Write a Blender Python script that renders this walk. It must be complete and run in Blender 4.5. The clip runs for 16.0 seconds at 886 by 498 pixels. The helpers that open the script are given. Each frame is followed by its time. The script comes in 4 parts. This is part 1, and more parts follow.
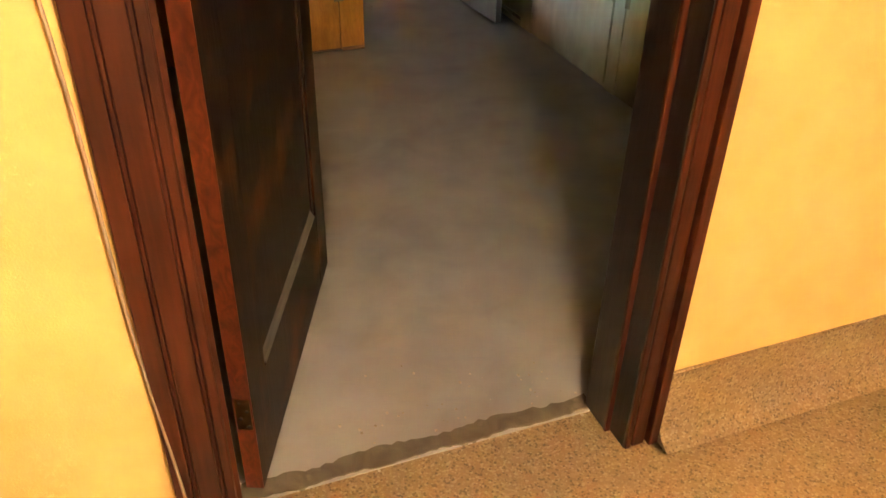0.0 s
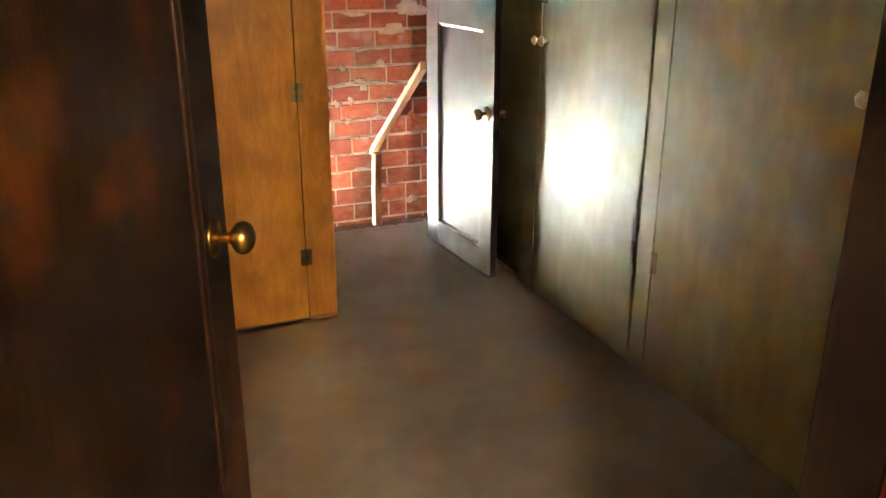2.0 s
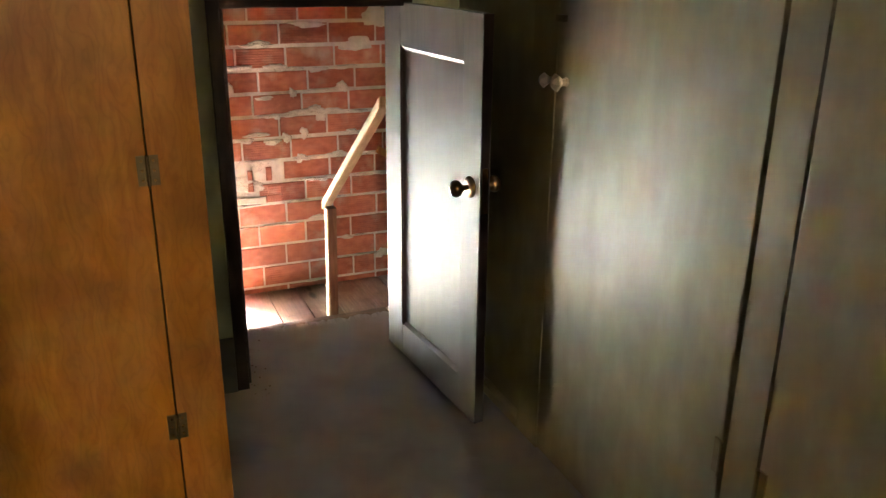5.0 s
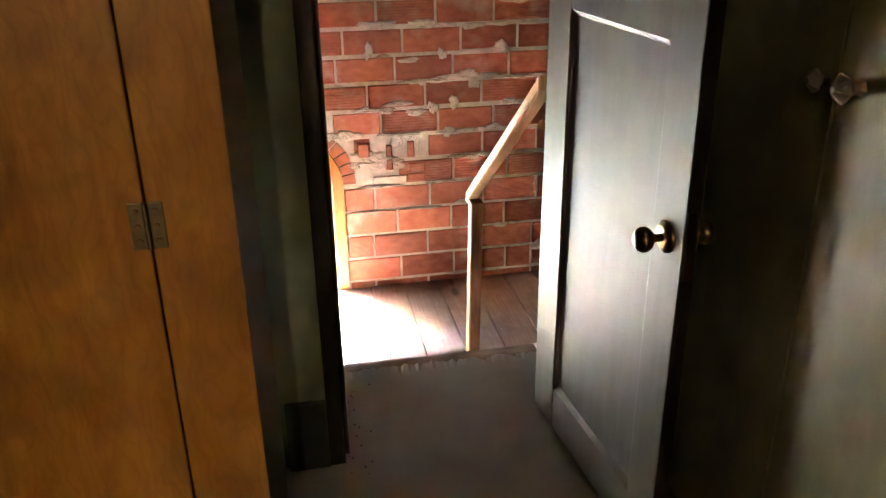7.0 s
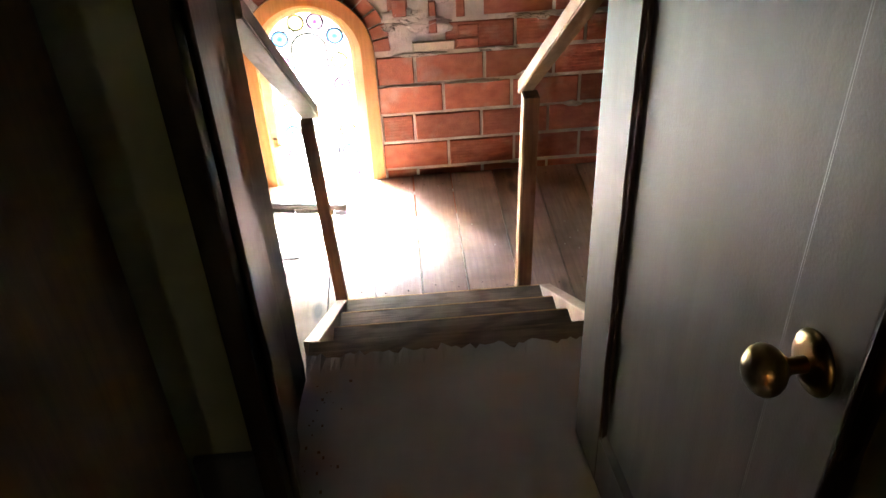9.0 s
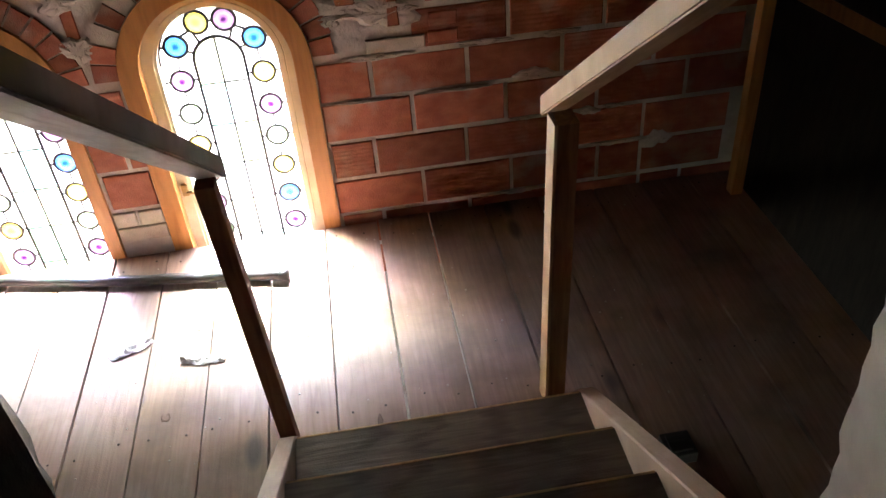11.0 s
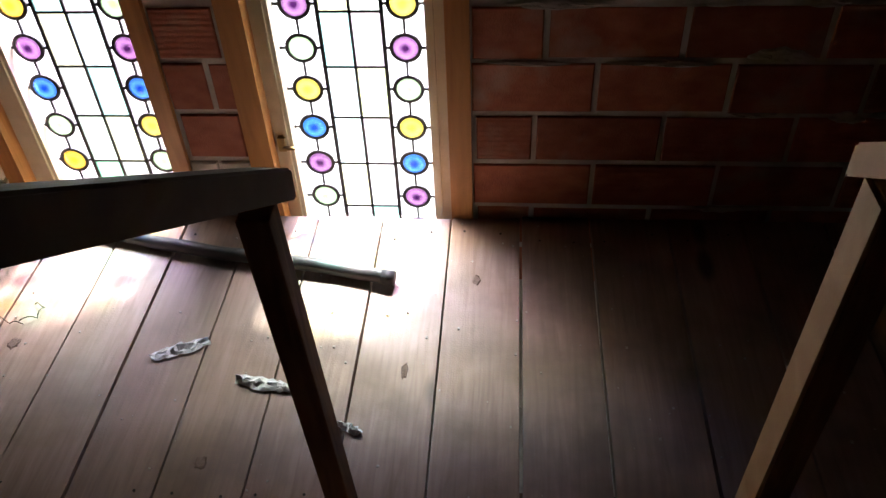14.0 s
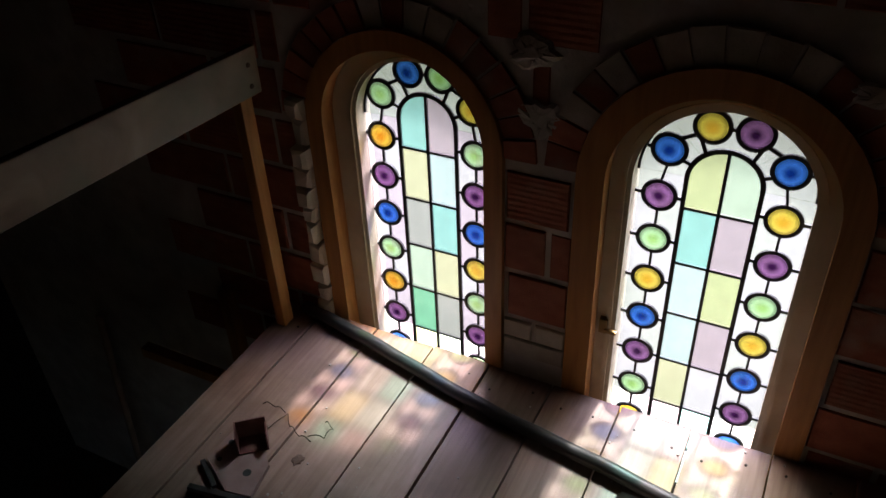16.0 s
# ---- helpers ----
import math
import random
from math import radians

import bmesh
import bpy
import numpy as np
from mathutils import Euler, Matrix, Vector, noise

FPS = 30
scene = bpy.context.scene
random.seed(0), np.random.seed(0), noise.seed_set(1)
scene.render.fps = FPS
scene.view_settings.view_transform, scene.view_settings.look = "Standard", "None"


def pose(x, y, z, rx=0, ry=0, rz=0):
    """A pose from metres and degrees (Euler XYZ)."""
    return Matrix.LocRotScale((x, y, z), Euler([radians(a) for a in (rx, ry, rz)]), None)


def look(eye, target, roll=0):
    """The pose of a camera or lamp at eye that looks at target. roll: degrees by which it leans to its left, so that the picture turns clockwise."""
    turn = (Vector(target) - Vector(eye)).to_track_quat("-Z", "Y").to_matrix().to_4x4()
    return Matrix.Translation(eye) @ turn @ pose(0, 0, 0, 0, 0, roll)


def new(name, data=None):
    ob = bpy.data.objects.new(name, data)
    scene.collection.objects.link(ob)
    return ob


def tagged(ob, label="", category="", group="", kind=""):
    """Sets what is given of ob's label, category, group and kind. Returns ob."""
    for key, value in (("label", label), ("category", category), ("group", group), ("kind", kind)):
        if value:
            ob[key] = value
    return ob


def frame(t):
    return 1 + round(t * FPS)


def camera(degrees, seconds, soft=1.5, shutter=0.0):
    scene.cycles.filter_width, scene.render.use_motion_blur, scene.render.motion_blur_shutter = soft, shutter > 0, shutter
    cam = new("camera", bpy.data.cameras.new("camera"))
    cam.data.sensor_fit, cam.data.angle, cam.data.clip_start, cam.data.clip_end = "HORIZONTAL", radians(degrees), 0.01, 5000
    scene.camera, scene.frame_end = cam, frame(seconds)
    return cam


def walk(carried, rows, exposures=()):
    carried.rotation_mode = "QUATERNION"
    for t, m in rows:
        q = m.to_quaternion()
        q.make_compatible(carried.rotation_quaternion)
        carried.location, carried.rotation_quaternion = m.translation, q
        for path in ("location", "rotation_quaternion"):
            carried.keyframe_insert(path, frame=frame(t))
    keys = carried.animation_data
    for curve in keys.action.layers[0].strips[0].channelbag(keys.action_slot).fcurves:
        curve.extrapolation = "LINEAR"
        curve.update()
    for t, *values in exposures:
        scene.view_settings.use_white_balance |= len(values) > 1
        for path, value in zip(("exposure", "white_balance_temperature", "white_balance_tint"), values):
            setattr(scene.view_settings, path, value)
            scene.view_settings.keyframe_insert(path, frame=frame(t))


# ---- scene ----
cam = camera(56.5, 16.0)
PATH = [
    (0, (-0.11, 0.51, 1.557), (0.5, 2.051, 0.438), 1.4),
    (0.5, (-0.029, 0.677, 1.538), (0.58, 2.242, 0.452), 0.6),
    (1, (0.082, 0.89, 1.503), (0.677, 2.563, 0.583), 0.0),
    (1.5, (0.152, 1.048, 1.509), (0.749, 2.76, 0.664), 1.2),
    (2, (0.18, 1.286, 1.53), (0.895, 3.024, 0.846), 0.1),
    (2.5, (0.225, 1.487, 1.544), (1.084, 3.188, 0.936), 0.3),
    (3, (0.335, 1.674, 1.525), (1.194, 3.375, 0.918), 0.1),
    (5.5, (0.911, 2.716, 1.485), (1.522, 4.485, 0.78), 0.6),
    (6, (1.005, 2.896, 1.473), (1.395, 4.719, 0.748), 0.8),
    (6.5, (1.034, 3.12, 1.456), (1.283, 4.953, 0.695), 0.5),
    (7, (1.111, 3.347, 1.449), (1.448, 5.146, 0.643), -0.8),
    (7.5, (1.261, 3.588, 1.419), (1.541, 5.339, 0.493), -0.8),
    (8, (1.356, 3.765, 1.398), (1.504, 5.474, 0.37), -0.2),
    (10.5, (1.49, 4.956, 1.145), (1.574, 6.501, -0.123), -5.6),
    (11, (1.454, 5.153, 1.009), (1.617, 6.74, -0.198), -4.9),
    (11.5, (1.454, 5.254, 0.941), (1.678, 6.849, -0.244), -4.2),
    (12, (1.456, 5.346, 0.89), (1.63, 6.917, -0.336), -3.4),
    (12.5, (1.463, 5.487, 0.841), (1.477, 6.958, -0.514), -4.5),
    (13, (1.489, 5.593, 0.812), (1.411, 7.037, -0.569), -5.4),
    (13.5, (1.474, 5.702, 0.809), (1.366, 7.156, -0.56), -5.1),
    (14, (1.44, 5.832, 0.788), (1.288, 7.305, -0.556), -2.9),
    (14.5, (1.377, 5.923, 0.779), (1.095, 7.445, -0.488), -1.0),
    (15, (1.3, 5.982, 0.81), (0.802, 7.479, -0.418), 0.7),
    (15.5, (1.22, 6.028, 0.868), (0.54, 7.472, -0.337), -2.8),
    (16, (1.23, 6.065, 0.9), (0.472, 7.488, -0.283), -2.6),
]

EXPOSURES = [(0.0, 9.0), (0.5, 9.05), (1.0, 9.2), (1.5, 9.35), (2.0, 9.45), (3.2, 9.1), (5.5, 8.45), (6.5, 8.3), (7.0, 8.1), (8.2, 7.5), (10.3, 5.85), (11.5, 4.8), (13.0, 3.65), (14.0, 2.8), (14.5, 2.05), (15.0, 1.65), (16.0, 0.95)]
walk(cam, [(t, look(eye, target, roll)) for t, eye, target, roll in PATH], EXPOSURES)

# ---- world, sun, lamps ----
SKY_L = 0.30         # brightness of the sky behind the windows
world = bpy.data.worlds.new("sky")
scene.world = world
world.use_nodes = True
wn = world.node_tree.nodes
sky = wn.new("ShaderNodeTexSky")
sky.sky_type, sky.sun_disc = "NISHITA", False
sky.sun_elevation, sky.sun_rotation = radians(52), radians(4)
world.node_tree.links.new(sky.outputs[0], wn["Background"].inputs[0])
wn["Background"].inputs[1].default_value = 0.12

sun = new("sun", bpy.data.lights.new("sun", "SUN"))
sun.data.energy, sun.data.angle, sun.data.color = 5.0, radians(3.2), (1.0, 0.95, 0.92)
sun.matrix_world = look((1.05, 12.0, 5.7), (0.7, 7.2, -0.5))


def area_lamp(name, eye, target, sx, sy, watts, colour):
    data = bpy.data.lights.new(name, "AREA")
    data.shape, data.size, data.size_y, data.energy, data.color = "RECTANGLE", sx, sy, watts, colour
    ob = new(name, data)
    ob.matrix_world = look(eye, target)
    return ob


# The bright upper sky that the windows let in.
area_lamp("window_skylight", (0.80, 8.52, 1.42), (0.80, 7.27, -0.27), 1.7, 0.95, 280.0, (0.85, 0.785, 1.0))


def bulb(name, at, watts, colour, radius):
    data = bpy.data.lights.new(name, "POINT")
    data.energy, data.color, data.shadow_soft_size = watts, colour, radius
    ob = new(name, data)
    ob.location = at
    return ob


WARM = (1.0, 0.70, 0.42)
bulb("corridor_bulb", (0.60, -1.60, 2.345), 0.26, WARM, 0.13)
# Added bulb, fixed in place of the light carried with the camera.
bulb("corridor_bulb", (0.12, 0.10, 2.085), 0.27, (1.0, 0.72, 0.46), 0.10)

# ---- materials ----


def nodes_of(name):
    m = bpy.data.materials.new(name)
    m.use_nodes = True
    t = m.node_tree
    return m, t, t.nodes, t.links, t.nodes["Principled BSDF"]


def ramp(n, stops):
    r = n.new("ShaderNodeValToRGB")
    els = r.color_ramp.elements
    while len(els) < len(stops):
        els.new(0.5)
    for e, (p, c) in zip(els, stops):
        e.position, e.color = p, (*c, 1)
    return r


def mixed(n, l, kind, fac, a, b):
    x = n.new("ShaderNodeMix")
    x.data_type, x.blend_type = "RGBA", kind
    for sock, v in ((x.inputs[0], fac), (x.inputs[6], a), (x.inputs[7], b)):
        if isinstance(v, bpy.types.NodeSocket):
            l.new(v, sock)
        elif isinstance(v, tuple):
            sock.default_value = (*v, 1)
        else:
            sock.default_value = v
    return x.outputs[2]


def surface(name, dark, light, stretch=(1, 1, 1), grain=20.0, warp=0.0, rough=(0.4, 0.6), bump=0.15, metal=0.0,
            stain=None, stain_size=2.5, stain_at=(0.45, 0.75), vary=0.0, fine=220.0, fine_bump=0.1, specks=None, coat=0.0, ribs=0.0, knots=None, figure=None):
    """A procedural surface: grain between two colours, larger stains, relief, and what else is asked for."""
    m, t, n, l, p = nodes_of(name)
    at = n.new("ShaderNodeTexCoord").outputs["Object"]
    place = n.new("ShaderNodeMapping")
    place.inputs["Scale"].default_value = stretch
    l.new(at, place.inputs[0])
    info = n.new("ShaderNodeObjectInfo")
    if vary:
        shift = n.new("ShaderNodeVectorMath")
        shift.operation = "SCALE"
        shift.inputs[0].default_value = (7.3, 5.1, 9.7)
        l.new(info.outputs["Random"], shift.inputs["Scale"])
        l.new(shift.outputs[0], place.inputs["Location"])
    g = n.new("ShaderNodeTexNoise")
    g.inputs["Scale"].default_value, g.inputs["Detail"].default_value, g.inputs["Distortion"].default_value = grain, 7, warp
    l.new(place.outputs[0], g.inputs["Vector"])
    colour = ramp(n, [(0.3, dark), (0.7, light)])
    l.new(g.outputs[0], colour.inputs[0])
    out = colour.outputs[0]
    s = n.new("ShaderNodeTexNoise")
    s.inputs["Scale"].default_value, s.inputs["Detail"].default_value = stain_size, 6
    l.new(at, s.inputs["Vector"])
    if stain:
        band = ramp(n, [(stain_at[0], (0, 0, 0)), (stain_at[1], (1, 1, 1))])
        l.new(s.outputs[0], band.inputs[0])
        out = mixed(n, l, "MIX", band.outputs[0], out, stain)
    if figure:
        # Wavy growth-ring lines: strength, scale, distortion, stretch.
        fmap = n.new("ShaderNodeMapping")
        fmap.inputs["Scale"].default_value = figure[3]
        l.new(at, fmap.inputs[0])
        if vary:
            l.new(shift.outputs[0], fmap.inputs["Location"])
        fw = n.new("ShaderNodeTexWave")
        fw.inputs["Scale"].default_value, fw.inputs["Distortion"].default_value = figure[1], figure[2]
        fw.inputs["Detail"].default_value, fw.inputs["Detail Scale"].default_value = 3, 1.1
        l.new(fmap.outputs[0], fw.inputs["Vector"])
        lines = ramp(n, [(0.0, (0.35, 0.30, 0.26)), (0.45, (1, 1, 1))])
        l.new(fw.outputs[0], lines.inputs[0])
        out = mixed(n, l, "MULTIPLY", figure[0], out, lines.outputs[0])
    if knots:
        kmap = n.new("ShaderNodeMapping")
        kmap.inputs["Scale"].default_value = knots[1]
        l.new(at, kmap.inputs[0])
        if vary:
            l.new(shift.outputs[0], kmap.inputs["Location"])
        v = n.new("ShaderNodeTexVoronoi")
        v.inputs["Scale"].default_value = 1.0
        l.new(kmap.outputs[0], v.inputs["Vector"])
        dot = ramp(n, [(knots[2], (1, 1, 1)), (knots[2] * 2.2, (0, 0, 0))])
        l.new(v.outputs["Distance"], dot.inputs[0])
        out = mixed(n, l, "MIX", dot.outputs[0], out, knots[0])
    if specks:
        v = n.new("ShaderNodeTexVoronoi")
        v.inputs["Scale"].default_value = specks[0]
        l.new(at, v.inputs["Vector"])
        chips = ramp(n, specks[1])
        chips.color_ramp.interpolation = "CONSTANT"
        sep = n.new("ShaderNodeSeparateColor")
        l.new(v.outputs["Color"], sep.inputs[0])
        l.new(sep.outputs[0], chips.inputs[0])
        out = mixed(n, l, "MIX", specks[2], out, chips.outputs[0])
    if vary:
        hue = n.new("ShaderNodeHueSaturation")
        rng = n.new("ShaderNodeMapRange")
        rng.inputs["To Min"].default_value, rng.inputs["To Max"].default_value = 1 - vary, 1 + vary
        l.new(info.outputs["Random"], rng.inputs[0])
        l.new(rng.outputs[0], hue.inputs["Value"])
        l.new(out, hue.inputs["Color"])
        out = hue.outputs[0]
    l.new(out, p.inputs["Base Color"])
    rr = n.new("ShaderNodeMapRange")
    rr.inputs["To Min"].default_value, rr.inputs["To Max"].default_value = rough
    l.new(s.outputs[0], rr.inputs[0])
    l.new(rr.outputs[0], p.inputs["Roughness"])
    p.inputs["Metallic"].default_value = metal
    p.inputs["Coat Weight"].default_value = coat
    p.inputs["Coat Roughness"].default_value = 0.25
    f = n.new("ShaderNodeTexNoise")
    f.inputs["Scale"].default_value, f.inputs["Detail"].default_value = fine, 4
    l.new(at, f.inputs["Vector"])
    b1 = n.new("ShaderNodeBump")
    b1.inputs["Strength"].default_value, b1.inputs["Distance"].default_value = bump, 0.01
    l.new(g.outputs[0], b1.inputs["Height"])
    b2 = n.new("ShaderNodeBump")
    b2.inputs["Strength"].default_value, b2.inputs["Distance"].default_value = fine_bump, 0.004
    l.new(f.outputs[0], b2.inputs["Height"])
    l.new(b1.outputs[0], b2.inputs["Normal"])
    last = b2
    if ribs:
        w = n.new("ShaderNodeTexWave")
        w.bands_direction = "Z"
        w.inputs["Scale"].default_value, w.inputs["Distortion"].default_value = ribs, 0.6
        l.new(at, w.inputs["Vector"])
        b3 = n.new("ShaderNodeBump")
        b3.inputs["Strength"].default_value, b3.inputs["Distance"].default_value = 0.4, 0.003
        l.new(w.outputs[0], b3.inputs["Height"])
        l.new(b2.outputs[0], b3.inputs["Normal"])
        last = b3
    l.new(last.outputs[0], p.inputs["Normal"])
    return m


yellow_paint = surface("yellow_wall_paint", (0.74, 0.505, 0.195), (0.80, 0.560, 0.230), grain=9, rough=(0.45, 0.6), bump=0.05, fine_bump=0.15)
terrazzo = surface("terrazzo", (0.20, 0.135, 0.072), (0.29, 0.205, 0.115), grain=30, rough=(0.35, 0.55), bump=0.03, stain=(0.17, 0.11, 0.06), stain_size=3.5, stain_at=(0.52, 0.8),
                   specks=(190, [(0.0, (0.26, 0.18, 0.10)), (0.5, (0.34, 0.25, 0.15)), (0.76, (0.06, 0.04, 0.028)), (0.88, (0.42, 0.34, 0.24))], 0.5))
casing_wood = surface("red_brown_varnish", (0.030, 0.007, 0.004), (0.075, 0.018, 0.008), stretch=(8, 8, 0.6), grain=9, rough=(0.34, 0.48), bump=0.06, stain=(0.024, 0.007, 0.005), stain_size=3, coat=0.06)
door_wood = surface("dark_stained_door_wood", (0.008, 0.004, 0.003), (0.019, 0.009, 0.005), stretch=(7, 7, 0.5), grain=8, warp=0.8, rough=(0.40, 0.52), bump=0.08, stain=(0.13, 0.042, 0.009), stain_size=4.2, stain_at=(0.53, 0.76))
door_wood.node_tree.nodes["Principled BSDF"].inputs["Specular IOR Level"].default_value = 0.15
casing_wood.node_tree.nodes["Principled BSDF"].inputs["Specular IOR Level"].default_value = 0.25
polished_wood = surface("polished_dark_moulding", (0.020, 0.010, 0.007), (0.045, 0.020, 0.012), stretch=(7, 7, 0.5), grain=8, rough=(0.16, 0.26), bump=0.04, coat=0.5)
door_edge_wood = surface("flamed_red_door_edge", (0.045, 0.010, 0.005), (0.15, 0.032, 0.012), stretch=(3, 3, 1.5), grain=14, warp=1.5, rough=(0.3, 0.45), bump=0.05, coat=0.2)
attic_door_wood = surface("worn_dark_door_varnish", (0.050, 0.033, 0.022), (0.080, 0.055, 0.039), stretch=(4, 4, 0.5), grain=7, warp=0.6, rough=(0.46, 0.60), bump=0.025, stain=(0.10, 0.077, 0.062), stain_size=3)
threshold_grime = surface("dirty_threshold_strip", (0.085, 0.070, 0.055), (0.15, 0.125, 0.10), grain=14, warp=0.8, rough=(0.5, 0.7), bump=0.15, fine_bump=0.3, stain=(0.30, 0.26, 0.21), stain_size=9, stain_at=(0.58, 0.75))
concrete = surface("grey_worn_concrete_floor", (0.258, 0.250, 0.262), (0.338, 0.328, 0.345), grain=5, warp=0.4, rough=(0.36, 0.54), bump=0.04, fine_bump=0.12, stain=(0.405, 0.392, 0.40), stain_size=1.4, stain_at=(0.45, 0.8))
locker_paint = surface("olive_cream_cupboard_paint", (0.27, 0.232, 0.132), (0.345, 0.30, 0.178), stretch=(2, 2, 0.7), grain=9, rough=(0.36, 0.52), bump=0.10, fine=60, fine_bump=0.2, stain=(0.22, 0.185, 0.10), stain_size=3.5)
attic_door_wood.node_tree.nodes["Principled BSDF"].inputs["Specular IOR Level"].default_value = 0.36
plywood = surface("orange_varnished_plywood", (0.400, 0.163, 0.024), (0.560, 0.268, 0.048), stretch=(3.2, 3.2, 0.8), grain=3.2, warp=2.6, rough=(0.3, 0.45), bump=0.05, stain=(0.25, 0.10, 0.02), stain_size=5, stain_at=(0.5, 0.85), coat=0.15, figure=(0.16, 14.0, 22.0, (1.0, 1.0, 0.45)))
plywood_side = surface("brown_plywood_side", (0.17, 0.085, 0.035), (0.25, 0.13, 0.055), stretch=(6, 6, 0.5), grain=6, warp=1.0, rough=(0.4, 0.55), bump=0.05)
green_paint = surface("pale_green_wall_paint", (0.54, 0.63, 0.47), (0.60, 0.69, 0.53), grain=8, rough=(0.45, 0.6), bump=0.05, fine_bump=0.15)
base_paint = surface("blue_grey_baseboard_paint", (0.10, 0.11, 0.13), (0.15, 0.16, 0.18), grain=12, rough=(0.4, 0.6), bump=0.05, stain=(0.2, 0.2, 0.2), stain_size=9, stain_at=(0.55, 0.8))
# Paler grey paints in the light this upward bead catches.
lit_bead = surface("lit_grey_bead", (0.085, 0.078, 0.075), (0.150, 0.140, 0.135), stretch=(1, 1, 14), grain=9, rough=(0.45, 0.6), bump=0.05)
# Glossy, and paler than the leaf to paint in its bright reflection.
glossy_lit_bead = surface("glossy_bead_painted_bright", (0.16, 0.135, 0.115), (0.22, 0.19, 0.165), grain=12, rough=(0.2, 0.3), bump=0.02, coat=0.4)
# Frame black; also paints the shade on the attic doorway's left side.
jamb_black = surface("near_black_frame_and_shade", (0.012, 0.008, 0.008), (0.026, 0.016, 0.014), stretch=(6, 6, 0.6), grain=10, rough=(0.3, 0.45), bump=0.06)
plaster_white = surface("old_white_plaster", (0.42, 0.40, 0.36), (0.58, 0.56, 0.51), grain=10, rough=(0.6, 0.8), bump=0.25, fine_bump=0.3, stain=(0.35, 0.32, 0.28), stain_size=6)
ceiling_paint = surface("dull_ceiling_paint", (0.42, 0.40, 0.34), (0.50, 0.47, 0.40), grain=6, rough=(0.6, 0.8), bump=0.1)
clay_tile = surface("red_clay_tile", (0.29, 0.080, 0.042), (0.43, 0.140, 0.076), stretch=(3, 3, 5), grain=6, rough=(0.6, 0.85), bump=0.25, fine_bump=0.3, stain=(0.44, 0.29, 0.22), stain_size=9, stain_at=(0.54, 0.82), vary=0.28, ribs=22.0)
clay_tile_smooth = surface("plain_clay_tile", (0.29, 0.078, 0.040), (0.44, 0.145, 0.080), stretch=(3, 3, 5), grain=6, rough=(0.6, 0.85), bump=0.25, fine_bump=0.3, stain=(0.46, 0.36, 0.30), stain_size=6, stain_at=(0.56, 0.8), vary=0.28)
mortar = surface("lumpy_grey_mortar", (0.49, 0.44, 0.405), (0.70, 0.65, 0.60), grain=16, rough=(0.75, 0.95), bump=0.7, fine=90, fine_bump=0.6, stain=(0.36, 0.26, 0.21), stain_size=8, stain_at=(0.55, 0.8))
# Coloured dark to cut the light bounced onto the stair posts.
dim_brick = surface("dark_low_bounce_brickwork", (0.075, 0.036, 0.026), (0.15, 0.072, 0.05), stretch=(3, 3, 9), grain=9, rough=(0.75, 0.95), bump=0.5, fine=90, fine_bump=0.5, stain=(0.20, 0.15, 0.12), stain_size=5, stain_at=(0.58, 0.85))
white_brick = surface("whitish_brick", (0.50, 0.45, 0.38), (0.68, 0.62, 0.54), grain=18, rough=(0.7, 0.9), bump=0.4, fine_bump=0.4, stain=(0.42, 0.30, 0.23), stain_size=9, stain_at=(0.55, 0.8), vary=0.12)
old_plank = surface("worn_grey_brown_plank", (0.262, 0.168, 0.130), (0.375, 0.252, 0.205), stretch=(20, 1.6, 20), grain=3.4, warp=0.7, rough=(0.42, 0.62), bump=0.10, fine_bump=0.12, stain=(0.19, 0.120, 0.088), stain_size=6.5, stain_at=(0.47, 0.74), vary=0.18,
                    knots=((0.085, 0.062, 0.056), (6.1, 2.3, 1.0), 0.075), figure=(0.10, 16.0, 9.0, (1.0, 0.10, 1.0)))
stair_wood = surface("dark_worn_stair_wood", (0.125, 0.084, 0.064), (0.235, 0.165, 0.130), stretch=(1.3, 22, 22), grain=3.2, warp=0.8, rough=(0.5, 0.7), bump=0.25, fine_bump=0.2, stain=(0.09, 0.062, 0.048), stain_size=6, vary=0.15, figure=(0.5, 16.0, 8.0, (0.12, 1.0, 1.0)))
pine = surface("pale_pine", (0.42, 0.235, 0.105), (0.58, 0.365, 0.19), stretch=(14, 2.0, 2.0), grain=4, warp=0.8, rough=(0.5, 0.65), bump=0.12, stain=(0.42, 0.25, 0.11), stain_size=7, stain_at=(0.55, 0.8), vary=0.08)
board_pale = surface("pinkish_planed_board", (0.50, 0.37, 0.285), (0.64, 0.50, 0.41), stretch=(12, 2.0, 2.0), grain=4, warp=0.8, rough=(0.5, 0.65), bump=0.12, stain=(0.40, 0.27, 0.19), stain_size=6, stain_at=(0.52, 0.8), vary=0.06)
weathered = surface("grey_weathered_timber", (0.20, 0.135, 0.09), (0.36, 0.275, 0.20), stretch=(14, 2.5, 2.5), grain=4, warp=0.8, rough=(0.5, 0.65), bump=0.15, stain=(0.20, 0.20, 0.145), stain_size=6, vary=0.08)
post_wood = surface("red_brown_post_timber", (0.16, 0.065, 0.030), (0.33, 0.155, 0.075), stretch=(12, 12, 1.2), grain=4, warp=0.8, rough=(0.5, 0.65), bump=0.12, vary=0.1)
trim_wood = surface("orange_window_trim", (0.40, 0.17, 0.045), (0.56, 0.265, 0.08), stretch=(12, 12, 1.0), grain=4, warp=0.8, rough=(0.35, 0.5), bump=0.08, coat=0.1)
sash_paint = surface("cream_sash_paint", (0.58, 0.51, 0.36), (0.70, 0.63, 0.47), grain=10, rough=(0.4, 0.55), bump=0.06, stain=(0.5, 0.42, 0.28), stain_size=8)
